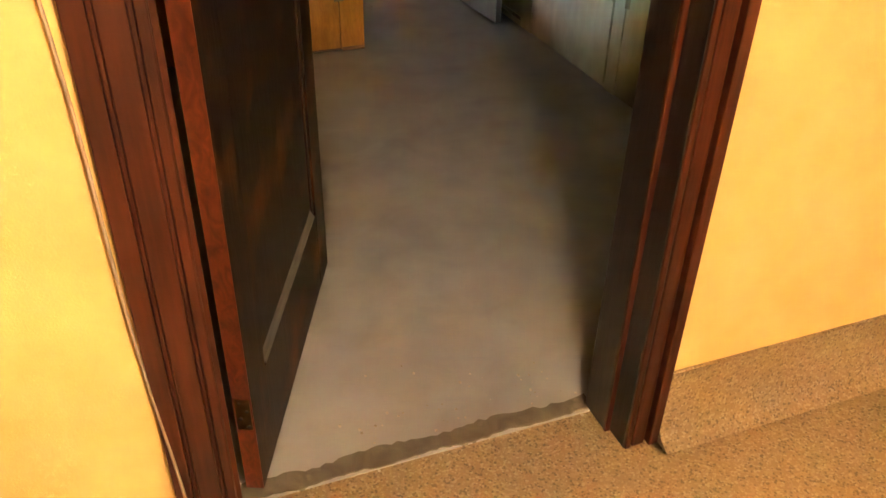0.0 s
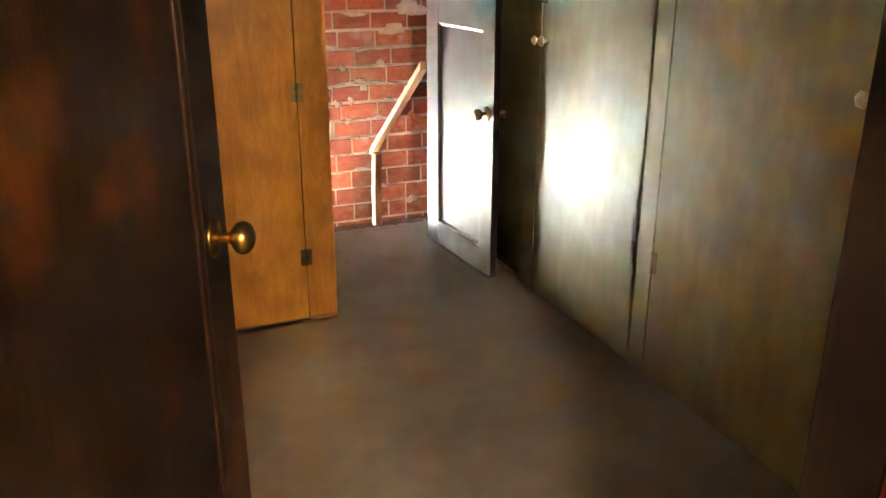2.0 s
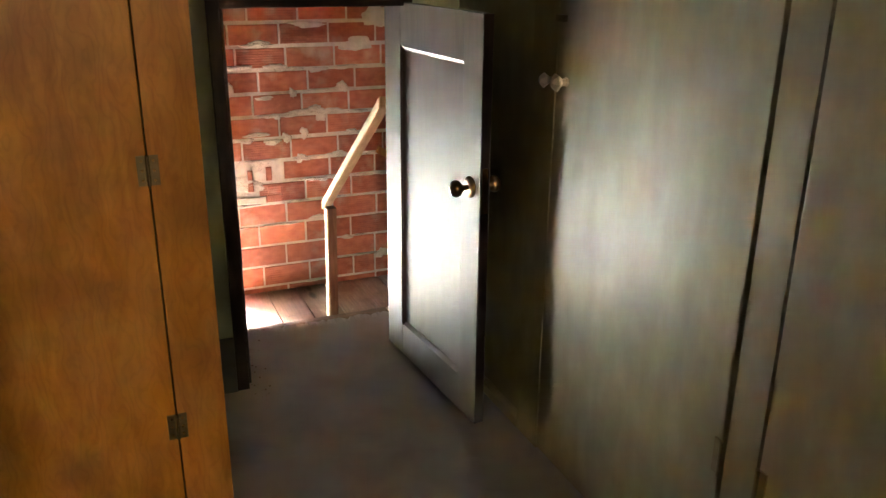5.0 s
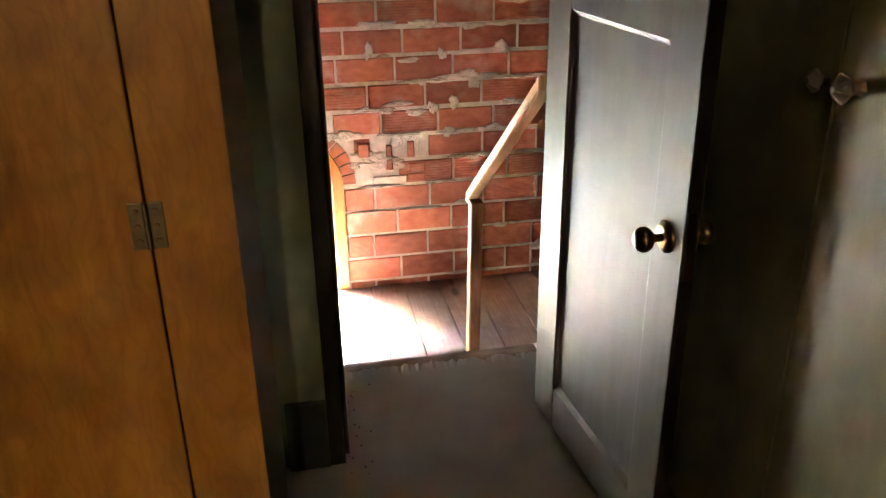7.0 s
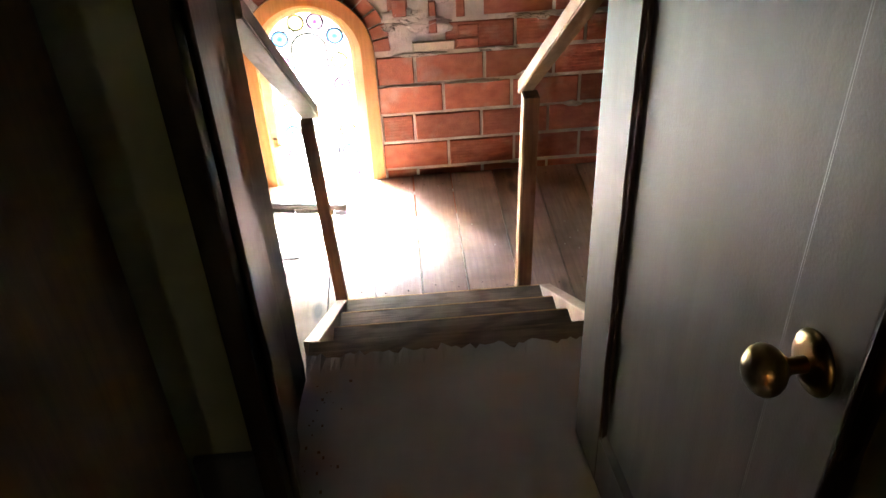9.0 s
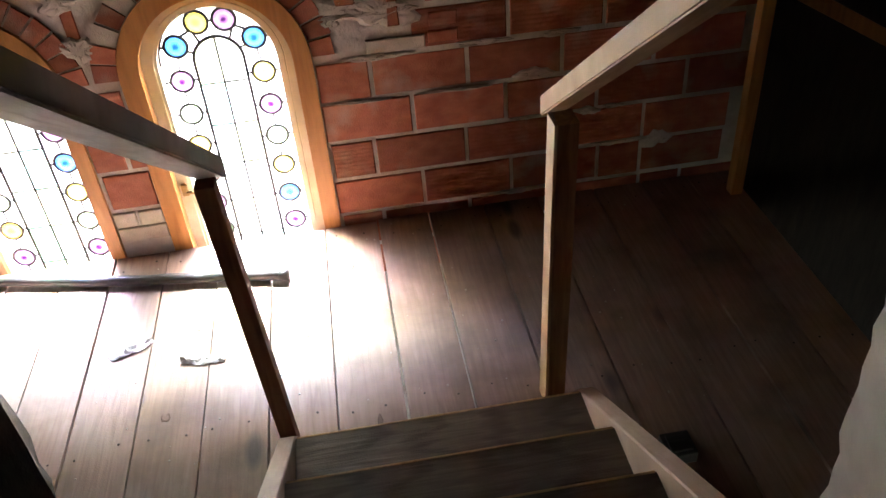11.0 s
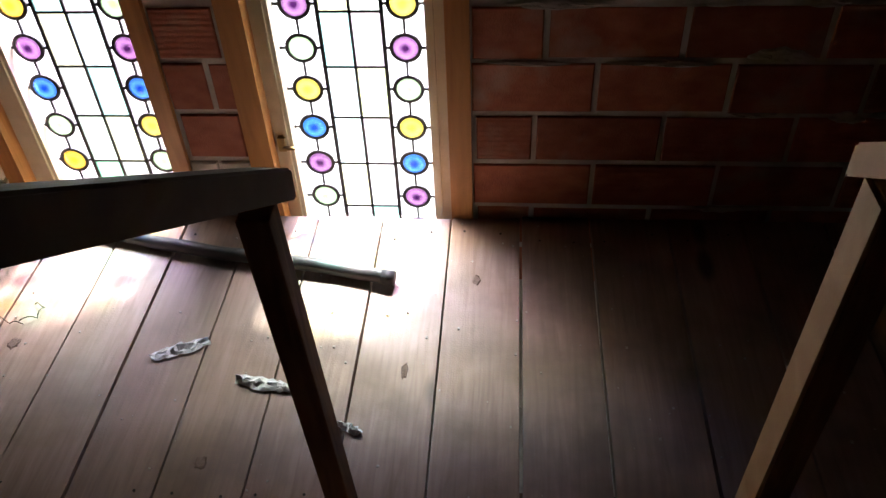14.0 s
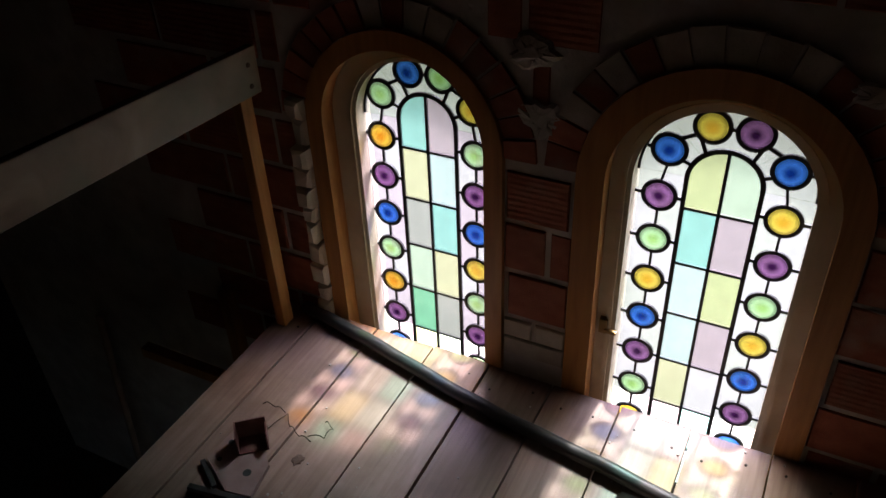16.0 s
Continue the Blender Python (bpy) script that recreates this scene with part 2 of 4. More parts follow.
lead = surface("dark_lead", (0.010, 0.010, 0.011), (0.025, 0.025, 0.026), grain=40, rough=(0.5, 0.7), bump=0.1)
brass = surface("worn_brass", (0.42, 0.27, 0.08), (0.66, 0.46, 0.17), grain=25, rough=(0.18, 0.35), bump=0.02, metal=1.0)
dark_brass = surface("tarnished_brass", (0.27, 0.18, 0.08), (0.42, 0.30, 0.14), grain=25, rough=(0.22, 0.38), bump=0.02, metal=1.0)
hinge_metal = surface("dull_hinge_metal", (0.18, 0.15, 0.09), (0.30, 0.26, 0.17), grain=30, rough=(0.35, 0.5), bump=0.05, metal=1.0)
hinge_painted = surface("painted_over_hinge", (0.17, 0.125, 0.06), (0.24, 0.18, 0.09), grain=20, rough=(0.35, 0.5), bump=0.1)
knob_paint = surface("painted_faceted_knob", (0.50, 0.46, 0.38), (0.62, 0.58, 0.48), grain=15, rough=(0.25, 0.35), bump=0.03)
pipe_black = surface("black_hose_rubber", (0.022, 0.021, 0.021), (0.055, 0.052, 0.05), stretch=(1, 9, 9), grain=8, rough=(0.35, 0.55), bump=0.08, stain=(0.12, 0.11, 0.10), stain_size=5, stain_at=(0.6, 0.85))
paper_foil = surface("crumpled_white_paper", (0.48, 0.48, 0.50), (0.75, 0.75, 0.76), grain=50, rough=(0.35, 0.6), bump=0.4)
pink_primer = surface("worn_pink_primer", (0.27, 0.165, 0.150), (0.40, 0.27, 0.245), grain=16, rough=(0.55, 0.75), bump=0.08, stain=(0.26, 0.12, 0.08), stain_size=16, stain_at=(0.55, 0.8))
rust_red = surface("red_painted_rusty_sheet", (0.11, 0.030, 0.025), (0.19, 0.07, 0.06), grain=14, rough=(0.45, 0.65), bump=0.1, stain=(0.24, 0.14, 0.11), stain_size=14, stain_at=(0.5, 0.7))
wire_dark = surface("rusty_wire", (0.05, 0.03, 0.022), (0.11, 0.07, 0.05), grain=40, rough=(0.5, 0.7), metal=0.6)
crumb_grey = surface("pale_crumbs", (0.20, 0.16, 0.13), (0.55, 0.50, 0.45), grain=60, rough=(0.7, 0.9))
# Near-black colour stands in for the unlit depth beside the platform.
unlit_board = surface("near_black_for_shade", (0.016, 0.012, 0.010), (0.035, 0.026, 0.021), stretch=(5, 5, 1), grain=8, rough=(0.7, 0.9), bump=0.2)
shadow_wood = surface("dark_timber", (0.09, 0.05, 0.03), (0.17, 0.10, 0.06), stretch=(5, 5, 1), grain=8, rough=(0.6, 0.8), bump=0.15)
cable_white = surface("painted_cable", (0.28, 0.21, 0.16), (0.42, 0.33, 0.26), grain=20, rough=(0.4, 0.6))
lamp_glass, _t, _n, _l, _p = nodes_of("milk_glass_shade")
_p.inputs["Base Color"].default_value = (0.9, 0.82, 0.66, 1)
_p.inputs["Emission Color"].default_value = (1.0, 0.60, 0.22, 1)
_p.inputs["Emission Strength"].default_value = 0.4


def pane_glass(name, mid, rim=None, radius=0.03):
    """Thin coloured glass: part lets the sky through, part scatters it. With rim: a rondel, its colour going from the middle to the rim."""
    mid = tuple(v ** 0.5 for v in mid) if not rim else mid      # light crosses two faces of a pane
    m, t, n, l, p = nodes_of(name)
    n.remove(p)
    at = n.new("ShaderNodeTexCoord").outputs["Object"]
    f = n.new("ShaderNodeTexNoise")
    f.inputs["Scale"].default_value, f.inputs["Detail"].default_value = 28, 5
    l.new(at, f.inputs["Vector"])
    if rim:
        d = n.new("ShaderNodeVectorMath")
        d.operation = "LENGTH"
        l.new(at, d.inputs[0])
        r = n.new("ShaderNodeMapRange")
        r.inputs["From Max"].default_value = radius
        l.new(d.outputs["Value"], r.inputs[0])
        c = ramp(n, [(0.22, mid), (0.66, rim), (0.92, tuple(0.5 * v for v in rim))])
        l.new(r.outputs[0], c.inputs[0])
    else:
        c = ramp(n, [(0.3, tuple(0.95 * v for v in mid)), (0.7, mid)])
        l.new(f.outputs[0], c.inputs[0])
    b = n.new("ShaderNodeBump")
    b.inputs["Strength"].default_value, b.inputs["Distance"].default_value = 0.3, 0.004
    l.new(f.outputs[0], b.inputs["Height"])
    tr, dif, gl = n.new("ShaderNodeBsdfTransparent"), n.new("ShaderNodeBsdfTranslucent"), n.new("ShaderNodeBsdfGlossy")
    gl.inputs["Roughness"].default_value = 0.12
    for s in (tr, dif):
        l.new(c.outputs[0], s.inputs["Color"])
    for s in (dif, gl):
        l.new(b.outputs[0], s.inputs["Normal"])
    a = n.new("ShaderNodeMixShader")
    a.inputs[0].default_value = 0.06
    l.new(tr.outputs[0], a.inputs[1]), l.new(dif.outputs[0], a.inputs[2])
    a2 = n.new("ShaderNodeMixShader")
    a2.inputs[0].default_value = 0.04
    l.new(a.outputs[0], a2.inputs[1]), l.new(gl.outputs[0], a2.inputs[2])
    l.new(a2.outputs[0], n["Material Output"].inputs[0])
    return m


PANES = {k: pane_glass("glass_" + k, c) for k, c in {
    "white": (0.90, 0.92, 0.90), "pink": (0.86, 0.78, 0.83), "mist": (0.84, 0.90, 0.80), "lime": (0.72, 0.83, 0.42), "pale_green": (0.70, 0.90, 0.66),
    "aqua": (0.42, 0.84, 0.72), "pale_aqua": (0.72, 0.93, 0.86), "mauve": (0.66, 0.58, 0.60), "grey": (0.56, 0.60, 0.52), "straw": (0.82, 0.86, 0.52), "green": (0.30, 0.76, 0.45)}.items()}
RONDELS = {k: pane_glass("rondel_" + k, a, b) for k, (a, b) in {
    "blue": ((0.004, 0.03, 0.24), (0.05, 0.20, 0.72)), "yellow": ((0.80, 0.46, 0.04), (0.85, 0.66, 0.10)), "purple": ((0.035, 0.006, 0.05), (0.34, 0.15, 0.36)),
    "green": ((0.42, 0.72, 0.22), (0.55, 0.86, 0.46)), "orange": ((0.85, 0.36, 0.02), (0.90, 0.55, 0.06))}.items()}

# ---- building blocks ----


def finish(bm, name, material, smooth=False):
    me = bpy.data.meshes.new(name)
    bmesh.ops.recalc_face_normals(bm, faces=bm.faces[:])
    bm.to_mesh(me)
    bm.free()
    me.materials.append(material)
    if smooth:
        for f in me.polygons:
            f.use_smooth = True
    return me


def thing(name, at, label, category, group="", kind=""):
    e = new(name)
    e.location = at
    e.empty_display_size = 0.05
    return tagged(e, label, category, group, kind)


def under(ob, parent):
    ob.parent = parent
    base = parent.location if parent.parent is None else Vector((0, 0, 0))
    if parent.parent is None:
        ob.matrix_parent_inverse = Matrix.Translation(-Vector(base))
    else:
        ob.matrix_parent_inverse = Matrix.Identity(4)
    return ob


def part(name, bm, material, parent, label="", smooth=False):
    ob = new(name, finish(bm, name, material, smooth))
    under(ob, parent)
    if label:
        tagged(ob, label)
    return ob


def single(name, bm, material, label, category, kind="", group="", smooth=False):
    return tagged(new(name, finish(bm, name, material, smooth)), label, category, group, kind)


def box(bm, x0, x1, y0, y1, z0, z1, b=0.0, m=None):
    vs = [bm.verts.new((x, y, z)) for x in (x0, x1) for y in (y0, y1) for z in (z0, z1)]
    fs = [bm.faces.new([vs[i] for i in q]) for q in ((0, 1, 3, 2), (4, 6, 7, 5), (0, 4, 5, 1), (2, 3, 7, 6), (0, 2, 6, 4), (1, 5, 7, 3))]
    if b:
        es = list({e for f in fs for e in f.edges})
        vs = bmesh.ops.bevel(bm, geom=es, offset=b, segments=2, affect="EDGES", profile=0.6)["verts"]
    if m is not None:
        bmesh.ops.transform(bm, matrix=m, verts=list({v for v in vs if v.is_valid}))
    return bm


def boxed(*a, **k):
    return box(bmesh.new(), *a, **k)


def moved(bm, m):
    bmesh.ops.transform(bm, matrix=m, verts=bm.verts[:])
    return bm


def turned(bm, profile, m, steps=24):
    """A turned shape: profile of (radius, height) round z, then posed by m."""
    rings = []
    for r, z in profile:
        rings.append([bm.verts.new(m @ Vector((r * math.cos(a), r * math.sin(a), z))) for a in (2 * math.pi * i / steps for i in range(steps))])
    for a, b in zip(rings, rings[1:]):
        for i in range(steps):
            bm.faces.new((a[i], a[(i + 1) % steps], b[(i + 1) % steps], b[i]))
    bm.faces.new(rings[0][::-1]), bm.faces.new(rings[-1])
    return bm


def tube(bm, pts, r, steps=8):
    pts = [Vector(p) for p in pts]
    rings = []
    for i, p in enumerate(pts):
        way = (pts[min(i + 1, len(pts) - 1)] - pts[max(i - 1, 0)]).normalized()
        side = way.orthogonal().normalized()
        if rings:
            side = (last - way * last.dot(way)).normalized()
        last = side
        up = way.cross(side)
        rings.append([bm.verts.new(p + r * (math.cos(a) * side + math.sin(a) * up)) for a in (2 * math.pi * k / steps for k in range(steps))])
    for a, b in zip(rings, rings[1:]):
        for k in range(steps):
            bm.faces.new((a[k], a[(k + 1) % steps], b[(k + 1) % steps], b[k]))
    bm.faces.new(rings[0][::-1]), bm.faces.new(rings[-1])
    return bm


def sheet(bm, outline, y0, y1):
    """A closed outline in x, z made solid from y0 to y1."""
    a = [bm.verts.new((x, y0, z)) for x, z in outline]
    b = [bm.verts.new((x, y1, z)) for x, z in outline]
    bm.faces.new(a), bm.faces.new(b[::-1])
    for i in range(len(a)):
        j = (i + 1) % len(a)
        bm.faces.new((a[i], b[i], b[j], a[j]))
    return bm


def slab(bm, x0, x1, y0, y1, z0, z1, b):
    """A block whose face towards -y is chamfered; no back."""
    f = [bm.verts.new(v) for v in ((x0 + b, y0, z0 + b), (x1 - b, y0, z0 + b), (x1 - b, y0, z1 - b), (x0 + b, y0, z1 - b))]
    g = [bm.verts.new(v) for v in ((x0, y0 + b, z0), (x1, y0 + b, z0), (x1, y0 + b, z1), (x0, y0 + b, z1))]
    h = [bm.verts.new(v) for v in ((x0, y1, z0), (x1, y1, z0), (x1, y1, z1), (x0, y1, z1))]
    bm.faces.new(f)
    for p, q in ((f, g), (g, h)):
        for i in range(4):
            j = (i + 1) % 4
            bm.faces.new((p[i], q[i], q[j], p[j]))
    return bm


# ---- corridor ----
HALL_Z, COR_Z = 2.20, 2.45
LX1, RX1 = 1.178, 1.874       # the attic doorway widens towards the attic
D2L, D2R, D2T, D2Y0, D2Y1 = 1.168, 1.815, 1.345, 5.215, 5.71
D1L, D1R, D1T, D1Y0, D1Y1 = -0.082, 0.848, 2.06, 1.695, 1.84
bm = boxed(-3.0, 4.0, -3.2, 1.82, -0.12, -0.004)
single("floor_corridor", bm, terrazzo, "tan speckled terrazzo corridor floor with dark wear", "floor", "structure")
bm = boxed(-3.0, D1L - 0.02, D1Y0, D1Y1, 0.0, COR_Z)
box(bm, D1R + 0.02, 4.0, D1Y0, D1Y1, 0.0, COR_Z), box(bm, D1L - 0.02, D1R + 0.02, D1Y0, D1Y1, D1T + 0.02, COR_Z)
single("wall_entrance", bm, yellow_paint, "yellow painted corridor wall round the open doorway", "wall", "structure")
single("wall_corridor_back", boxed(-3.0, 4.0, -3.3, -3.2, 0, COR_Z), yellow_paint, "plain yellow corridor wall", "wall", "structure")
single("wall_corridor_left", boxed(-3.1, -3.0, -3.3, 1.84, 0, COR_Z), yellow_paint, "plain yellow corridor wall", "wall", "structure")
single("wall_corridor_right", boxed(4.0, 4.1, -3.3, 1.84, 0, COR_Z), yellow_paint, "plain yellow corridor wall", "wall", "structure")
single("ceiling_corridor", boxed(-3.1, 4.1, -3.3, 1.84, COR_Z, COR_Z + 0.1), ceiling_paint, "plain light corridor ceiling", "ceiling", "structure")


def cove(x0, x1, h=0.205, d=0.045):
    """A terrazzo cove: upright lip on the wall and a hollow curve down to the floor."""
    bm = bmesh.new()
    pr = [(0.0, h), (0.010, h)] + [(0.010 + d * (1 - math.cos(a)), 0.012 + (h - 0.03) * (1 - math.sin(a))) for a in (k * math.pi / 16 for k in range(9))] + [(d + 0.03, 0.0), (0.0, 0.0)]
    ends = [[bm.verts.new((x, D1Y0 - a, z)) for a, z in pr] for x in (x0, x1)]
    for i in range(len(pr)):
        j = (i + 1) % len(pr)
        bm.faces.new((ends[0][i], ends[0][j], ends[1][j], ends[1][i]))
    bm.faces.new(ends[0]), bm.faces.new(ends[1][::-1])
    return bm


single("baseboard_corridor_right", cove(D1R + 0.093, 4.0), terrazzo, "coved terrazzo skirting below the yellow wall", "baseboard", "structure")
single("baseboard_corridor_left", cove(-3.0, D1L - 0.115), terrazzo, "coved terrazzo skirting below the yellow wall", "baseboard", "structure")

frame1 = thing("door_frame", (0.43, D1Y0, 0), "dark red-brown moulded wooden door casing", "door frame", kind="structure")


def casing(x0, x1, inner, z1):
    """An upright casing with steps and a back band; inner is the side of the opening."""
    bm = bmesh.new()
    w = x1 - x0
    steps = [(0.0, 0.16, 0.026), (0.16, 0.24, 0.018), (0.24, 0.62, 0.022), (0.62, 0.70, 0.015), (0.70, 1.0, 0.034)]
    for a, b, d in steps:
        p, q = (x0 + a * w, x0 + b * w) if inner < 0 else (x1 - b * w, x1 - a * w)
        box(bm, p, q, D1Y0 - d, D1Y0, 0.0, z1, b=0.003)
    return bm


part("casing", casing(D1R + 0.002, D1R + 0.092, -1, D1T + 0.10), casing_wood, frame1)
part("casing", casing(D1L - 0.112, D1L - 0.002, 1, D1T + 0.10), casing_wood, frame1)
part("head_casing", moved(casing(-0.05, 0.05, -1, 1.15), pose(-0.185, 0, D1T + 0.055, 0, 90, 0)), casing_wood, frame1)
# Right jamb and stop are near-black, the left ones red-brown.
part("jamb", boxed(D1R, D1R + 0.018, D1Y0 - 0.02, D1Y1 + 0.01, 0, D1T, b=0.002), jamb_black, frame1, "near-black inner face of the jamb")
part("jamb", boxed(D1L - 0.018, D1L, D1Y0 - 0.02, D1Y1 + 0.01, 0, D1T, b=0.002), casing_wood, frame1)
part("head_jamb", boxed(D1L - 0.018, D1R + 0.018, D1Y0 - 0.018, D1Y1 + 0.008, D1T, D1T + 0.018), casing_wood, frame1)
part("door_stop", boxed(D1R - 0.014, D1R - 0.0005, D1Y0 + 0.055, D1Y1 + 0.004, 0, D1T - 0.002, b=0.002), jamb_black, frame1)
part("stop_bead", boxed(D1R - 0.016, D1R - 0.0005, D1Y0 + 0.043, D1Y0 + 0.0545, 0, D1T - 0.002, b=0.003), casing_wood, frame1, "red-brown edge of the stop")
part("door_stop", boxed(D1L + 0.0005, D1L + 0.012, D1Y0 + 0.047, D1Y0 + 0.085, 0, D1T - 0.002, b=0.002), casing_wood, frame1)
cab = bmesh.new()
tube(cab, [(-0.179 - 0.036 * (z - 0.2) + 0.004 * math.sin(7.1 * z), D1Y0 - 0.038 + 0.012 * min(z, 1.0), z) for z in np.linspace(0.14, 2.3, 24)], 0.003)
single("cable", cab, cable_white, "thin painted-over cable along the door casing", "cable", smooth=True)

# Both fixtures are unseen; the second only houses the added bulb.
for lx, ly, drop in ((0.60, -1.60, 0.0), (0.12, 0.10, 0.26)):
    lamp = thing("unseen_ceiling_lamp", (lx, ly, COR_Z), "warm glowing round milk-glass ceiling lamp, added out of view", "lamp", "corridor lamps")
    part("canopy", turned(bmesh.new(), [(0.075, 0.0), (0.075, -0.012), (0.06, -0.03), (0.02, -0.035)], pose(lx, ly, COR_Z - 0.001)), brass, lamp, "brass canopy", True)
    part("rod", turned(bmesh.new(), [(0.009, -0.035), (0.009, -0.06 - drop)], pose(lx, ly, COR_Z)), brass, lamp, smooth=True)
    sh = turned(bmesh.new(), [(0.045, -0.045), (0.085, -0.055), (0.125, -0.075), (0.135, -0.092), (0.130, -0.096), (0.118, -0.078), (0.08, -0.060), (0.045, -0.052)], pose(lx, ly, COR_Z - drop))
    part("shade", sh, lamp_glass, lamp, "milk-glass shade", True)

# ---- cupboard room ----
single("floor_hall", box(boxed(-1.6, 2.2, 1.82, D2Y0 + 0.1, -0.12, 0.0), D2L - 0.02, RX1 + 0.01, D2Y0 + 0.1, 5.62, -0.12, 0.0), concrete, "worn grey painted concrete floor with pale stains", "floor", "structure")
bm = bmesh.new()
rng = random.Random(17)
low, high = [], []
for i in range(56):
    x = D1L + (D1R - D1L) * i / 55
    low.append((x, 1.826 + 0.004 * math.sin(i * 0.5) + rng.uniform(-0.004, 0.002)))
    high.append((x, 1.876 + 0.006 * math.sin(i * 0.33 + 1) + rng.uniform(-0.006, 0.006)))
rows = [[bm.verts.new((x, y, z)) for x, y in line] for line, z in ((low, -0.03), (low, 0.0035), (high, 0.0045), (high, -0.01))]
for p, q in zip(rows, rows[1:]):
    for i in range(55):
        bm.faces.new((p[i], p[i + 1], q[i + 1], q[i]))
single("threshold", bm, threshold_grime, "scuffed grey threshold strip between terrazzo and concrete", "threshold", "structure")
single("wall_hall_left", boxed(-1.7, -1.6, 1.84, 5.22, 0, HALL_Z), green_paint, "plain pale green wall", "wall", "structure")
single("wall_hall_right", boxed(1.985, 2.1, 1.84, 5.22, 0, HALL_Z), locker_paint, "olive-cream painted wall behind the cupboard doors", "wall", "structure")
single("ceiling_hall", boxed(-1.7, 2.1, 1.84, 5.22, HALL_Z, HALL_Z + 0.1), ceiling_paint, "plain dull low ceiling", "ceiling", "structure")
bm = boxed(-1.7, D2L, D2Y0, D2Y0 + 0.12, 0, HALL_Z)
box(bm, D2R, 2.1, D2Y0, D2Y0 + 0.12, 0, HALL_Z), box(bm, D2L, D2R, D2Y0, D2Y0 + 0.12, D2T, HALL_Z)
single("wall_hall_end", bm, green_paint, "pale green painted wall round a low attic door", "wall", "structure")

frame2 = thing("attic_door_frame", (1.48, D2Y0, 0), "near-black painted frame of the low attic door", "door frame", kind="structure")
part("jamb", boxed(D2L - 0.030, D2L + 0.012, D2Y0 - 0.012, D2Y0 + 0.185, 0, D2T, b=0.003), jamb_black, frame2)
part("jamb", boxed(D2R - 0.030, D2R + 0.008, D2Y0 + 0.155, D2Y0 + 0.185, 0, D2T, b=0.003), jamb_black, frame2)
part("head_jamb", boxed(D2L - 0.030, D2R - 0.004, D2Y0 - 0.010, D2Y0 + 0.183, D2T - 0.03, D2T + 0.012, b=0.003), jamb_black, frame2)
part("door_stop", boxed(D2L + 0.0125, D2L + 0.026, D2Y0 + 0.03, D2Y0 + 0.06, 0, D2T - 0.031, b=0.002), jamb_black, frame2)

bm = boxed(1.03, D2L - 0.03, D2Y0 - 0.018, D2Y0 - 0.0005, 0.0, 0.21, b=0.004)
single("baseboard_end", bm, base_paint, "blue-grey painted baseboard below the green wall", "baseboard", "structure")
single("baseboard_end_right", boxed(D2R + 0.045, 1.955, D2Y0 - 0.018, D2Y0 - 0.0005, 0.0, 0.21, b=0.004), base_paint, "blue-grey painted baseboard in the corner behind the door", "baseboard", "structure")


def sloped_bead(x0, x1, y0, y1, z, rise):
    """A wedge along x that slopes from the panel at y0 out to the door's face at y1, with a small lip."""
    bm = bmesh.new()
    ends = []
    for x in (x0, x1):
        ends.append([bm.verts.new((x, py, pz)) for py, pz in ((y0, z), (y1, z), (y1, z + rise * 0.12), (y0 + (y1 - y0) * 0.45, z + rise * 0.62), (y0, z + rise))])
    bm.faces.new(ends[0]), bm.faces.new(ends[1][::-1])
    for k in range(5):
        m = (k + 1) % 5
        bm.faces.new((ends[0][k], ends[1][k], ends[1][m], ends[0][m]))
    bmesh.ops.recalc_face_normals(bm, faces=bm.faces[:])
    return bm


def door_leaf(name, w, h, th, stile, top, bottom, material, edge, label, mould=0.012, mould_material=None, lock_stile=None, low_bead=None, high_bead=None):
    """A one-panel door, hinge edge at the origin, the leaf along +x, its shown face towards -y."""
    d = thing(name, (0, 0, 0), label, "door")
    right = w - (lock_stile or stile)
    part("stile", boxed(0, stile, 0, th, 0.012, h, b=0.002), material, d)
    part("stile", boxed(right, w - 0.003, 0, th, 0.012, h, b=0.002), material, d)
    part("rail", boxed(stile, right, 0.001, th - 0.001, h - top, h), material, d)
    part("rail", boxed(stile, right, 0.001, th - 0.001, 0.012, bottom), material, d)
    part("panel", boxed(stile - 0.006, right + 0.006, 0.013, th - 0.013, bottom - 0.006, h - top + 0.006), material, d)
    q = mould
    for y, s in ((0.0125, -1), (th - 0.0125, 1)):
        a, b = sorted((y, y + s * 0.008))
        for x0, x1 in ((stile, stile + q), (right - q, right)):
            part("moulding", boxed(x0, x1, a, b, bottom, h - top, b=0.003), mould_material or material, d)
        for z, up, bead in ((bottom, 1, low_bead), (h - top, -1, high_bead)):
            part("moulding", sloped_bead(stile + q, right - q, y, y + s * 0.0115, z, up * q * 1.5), bead or mould_material or material, d)
    part("edge_strip", boxed(w - 0.003, w, 0.0005, th - 0.0005, 0.012, h), edge, d, "bare reddish wood edge")
    part("edge_strip", boxed(-0.003, -0.0002, 0.0005, th - 0.0005, 0.012, h), edge, d, "bare reddish wood edge")
    return d


def knob_set(d, x, z, th, metal, r=0.028):
    k = 0
    for y, s in ((0.0, -1), (th, 1)):
        turn = pose(x, y, z, 90 if s < 0 else -90, 0, 0)
        rose = part("rose", turned(bmesh.new(), [(0.033, 0.0), (0.033, 0.003), (0.029, 0.007), (0.018, 0.010)], turn), metal, d, "round metal rose", True)
        prof = [(0.0085, 0.008), (0.0085, 0.026), (0.012, 0.031)] + [(r * math.sin(a), 0.050 - 0.020 * math.cos(a)) for a in np.linspace(0.5, 3.0, 12)]
        part("knob", turned(bmesh.new(), prof, turn), metal, d, "round brass knob", True)


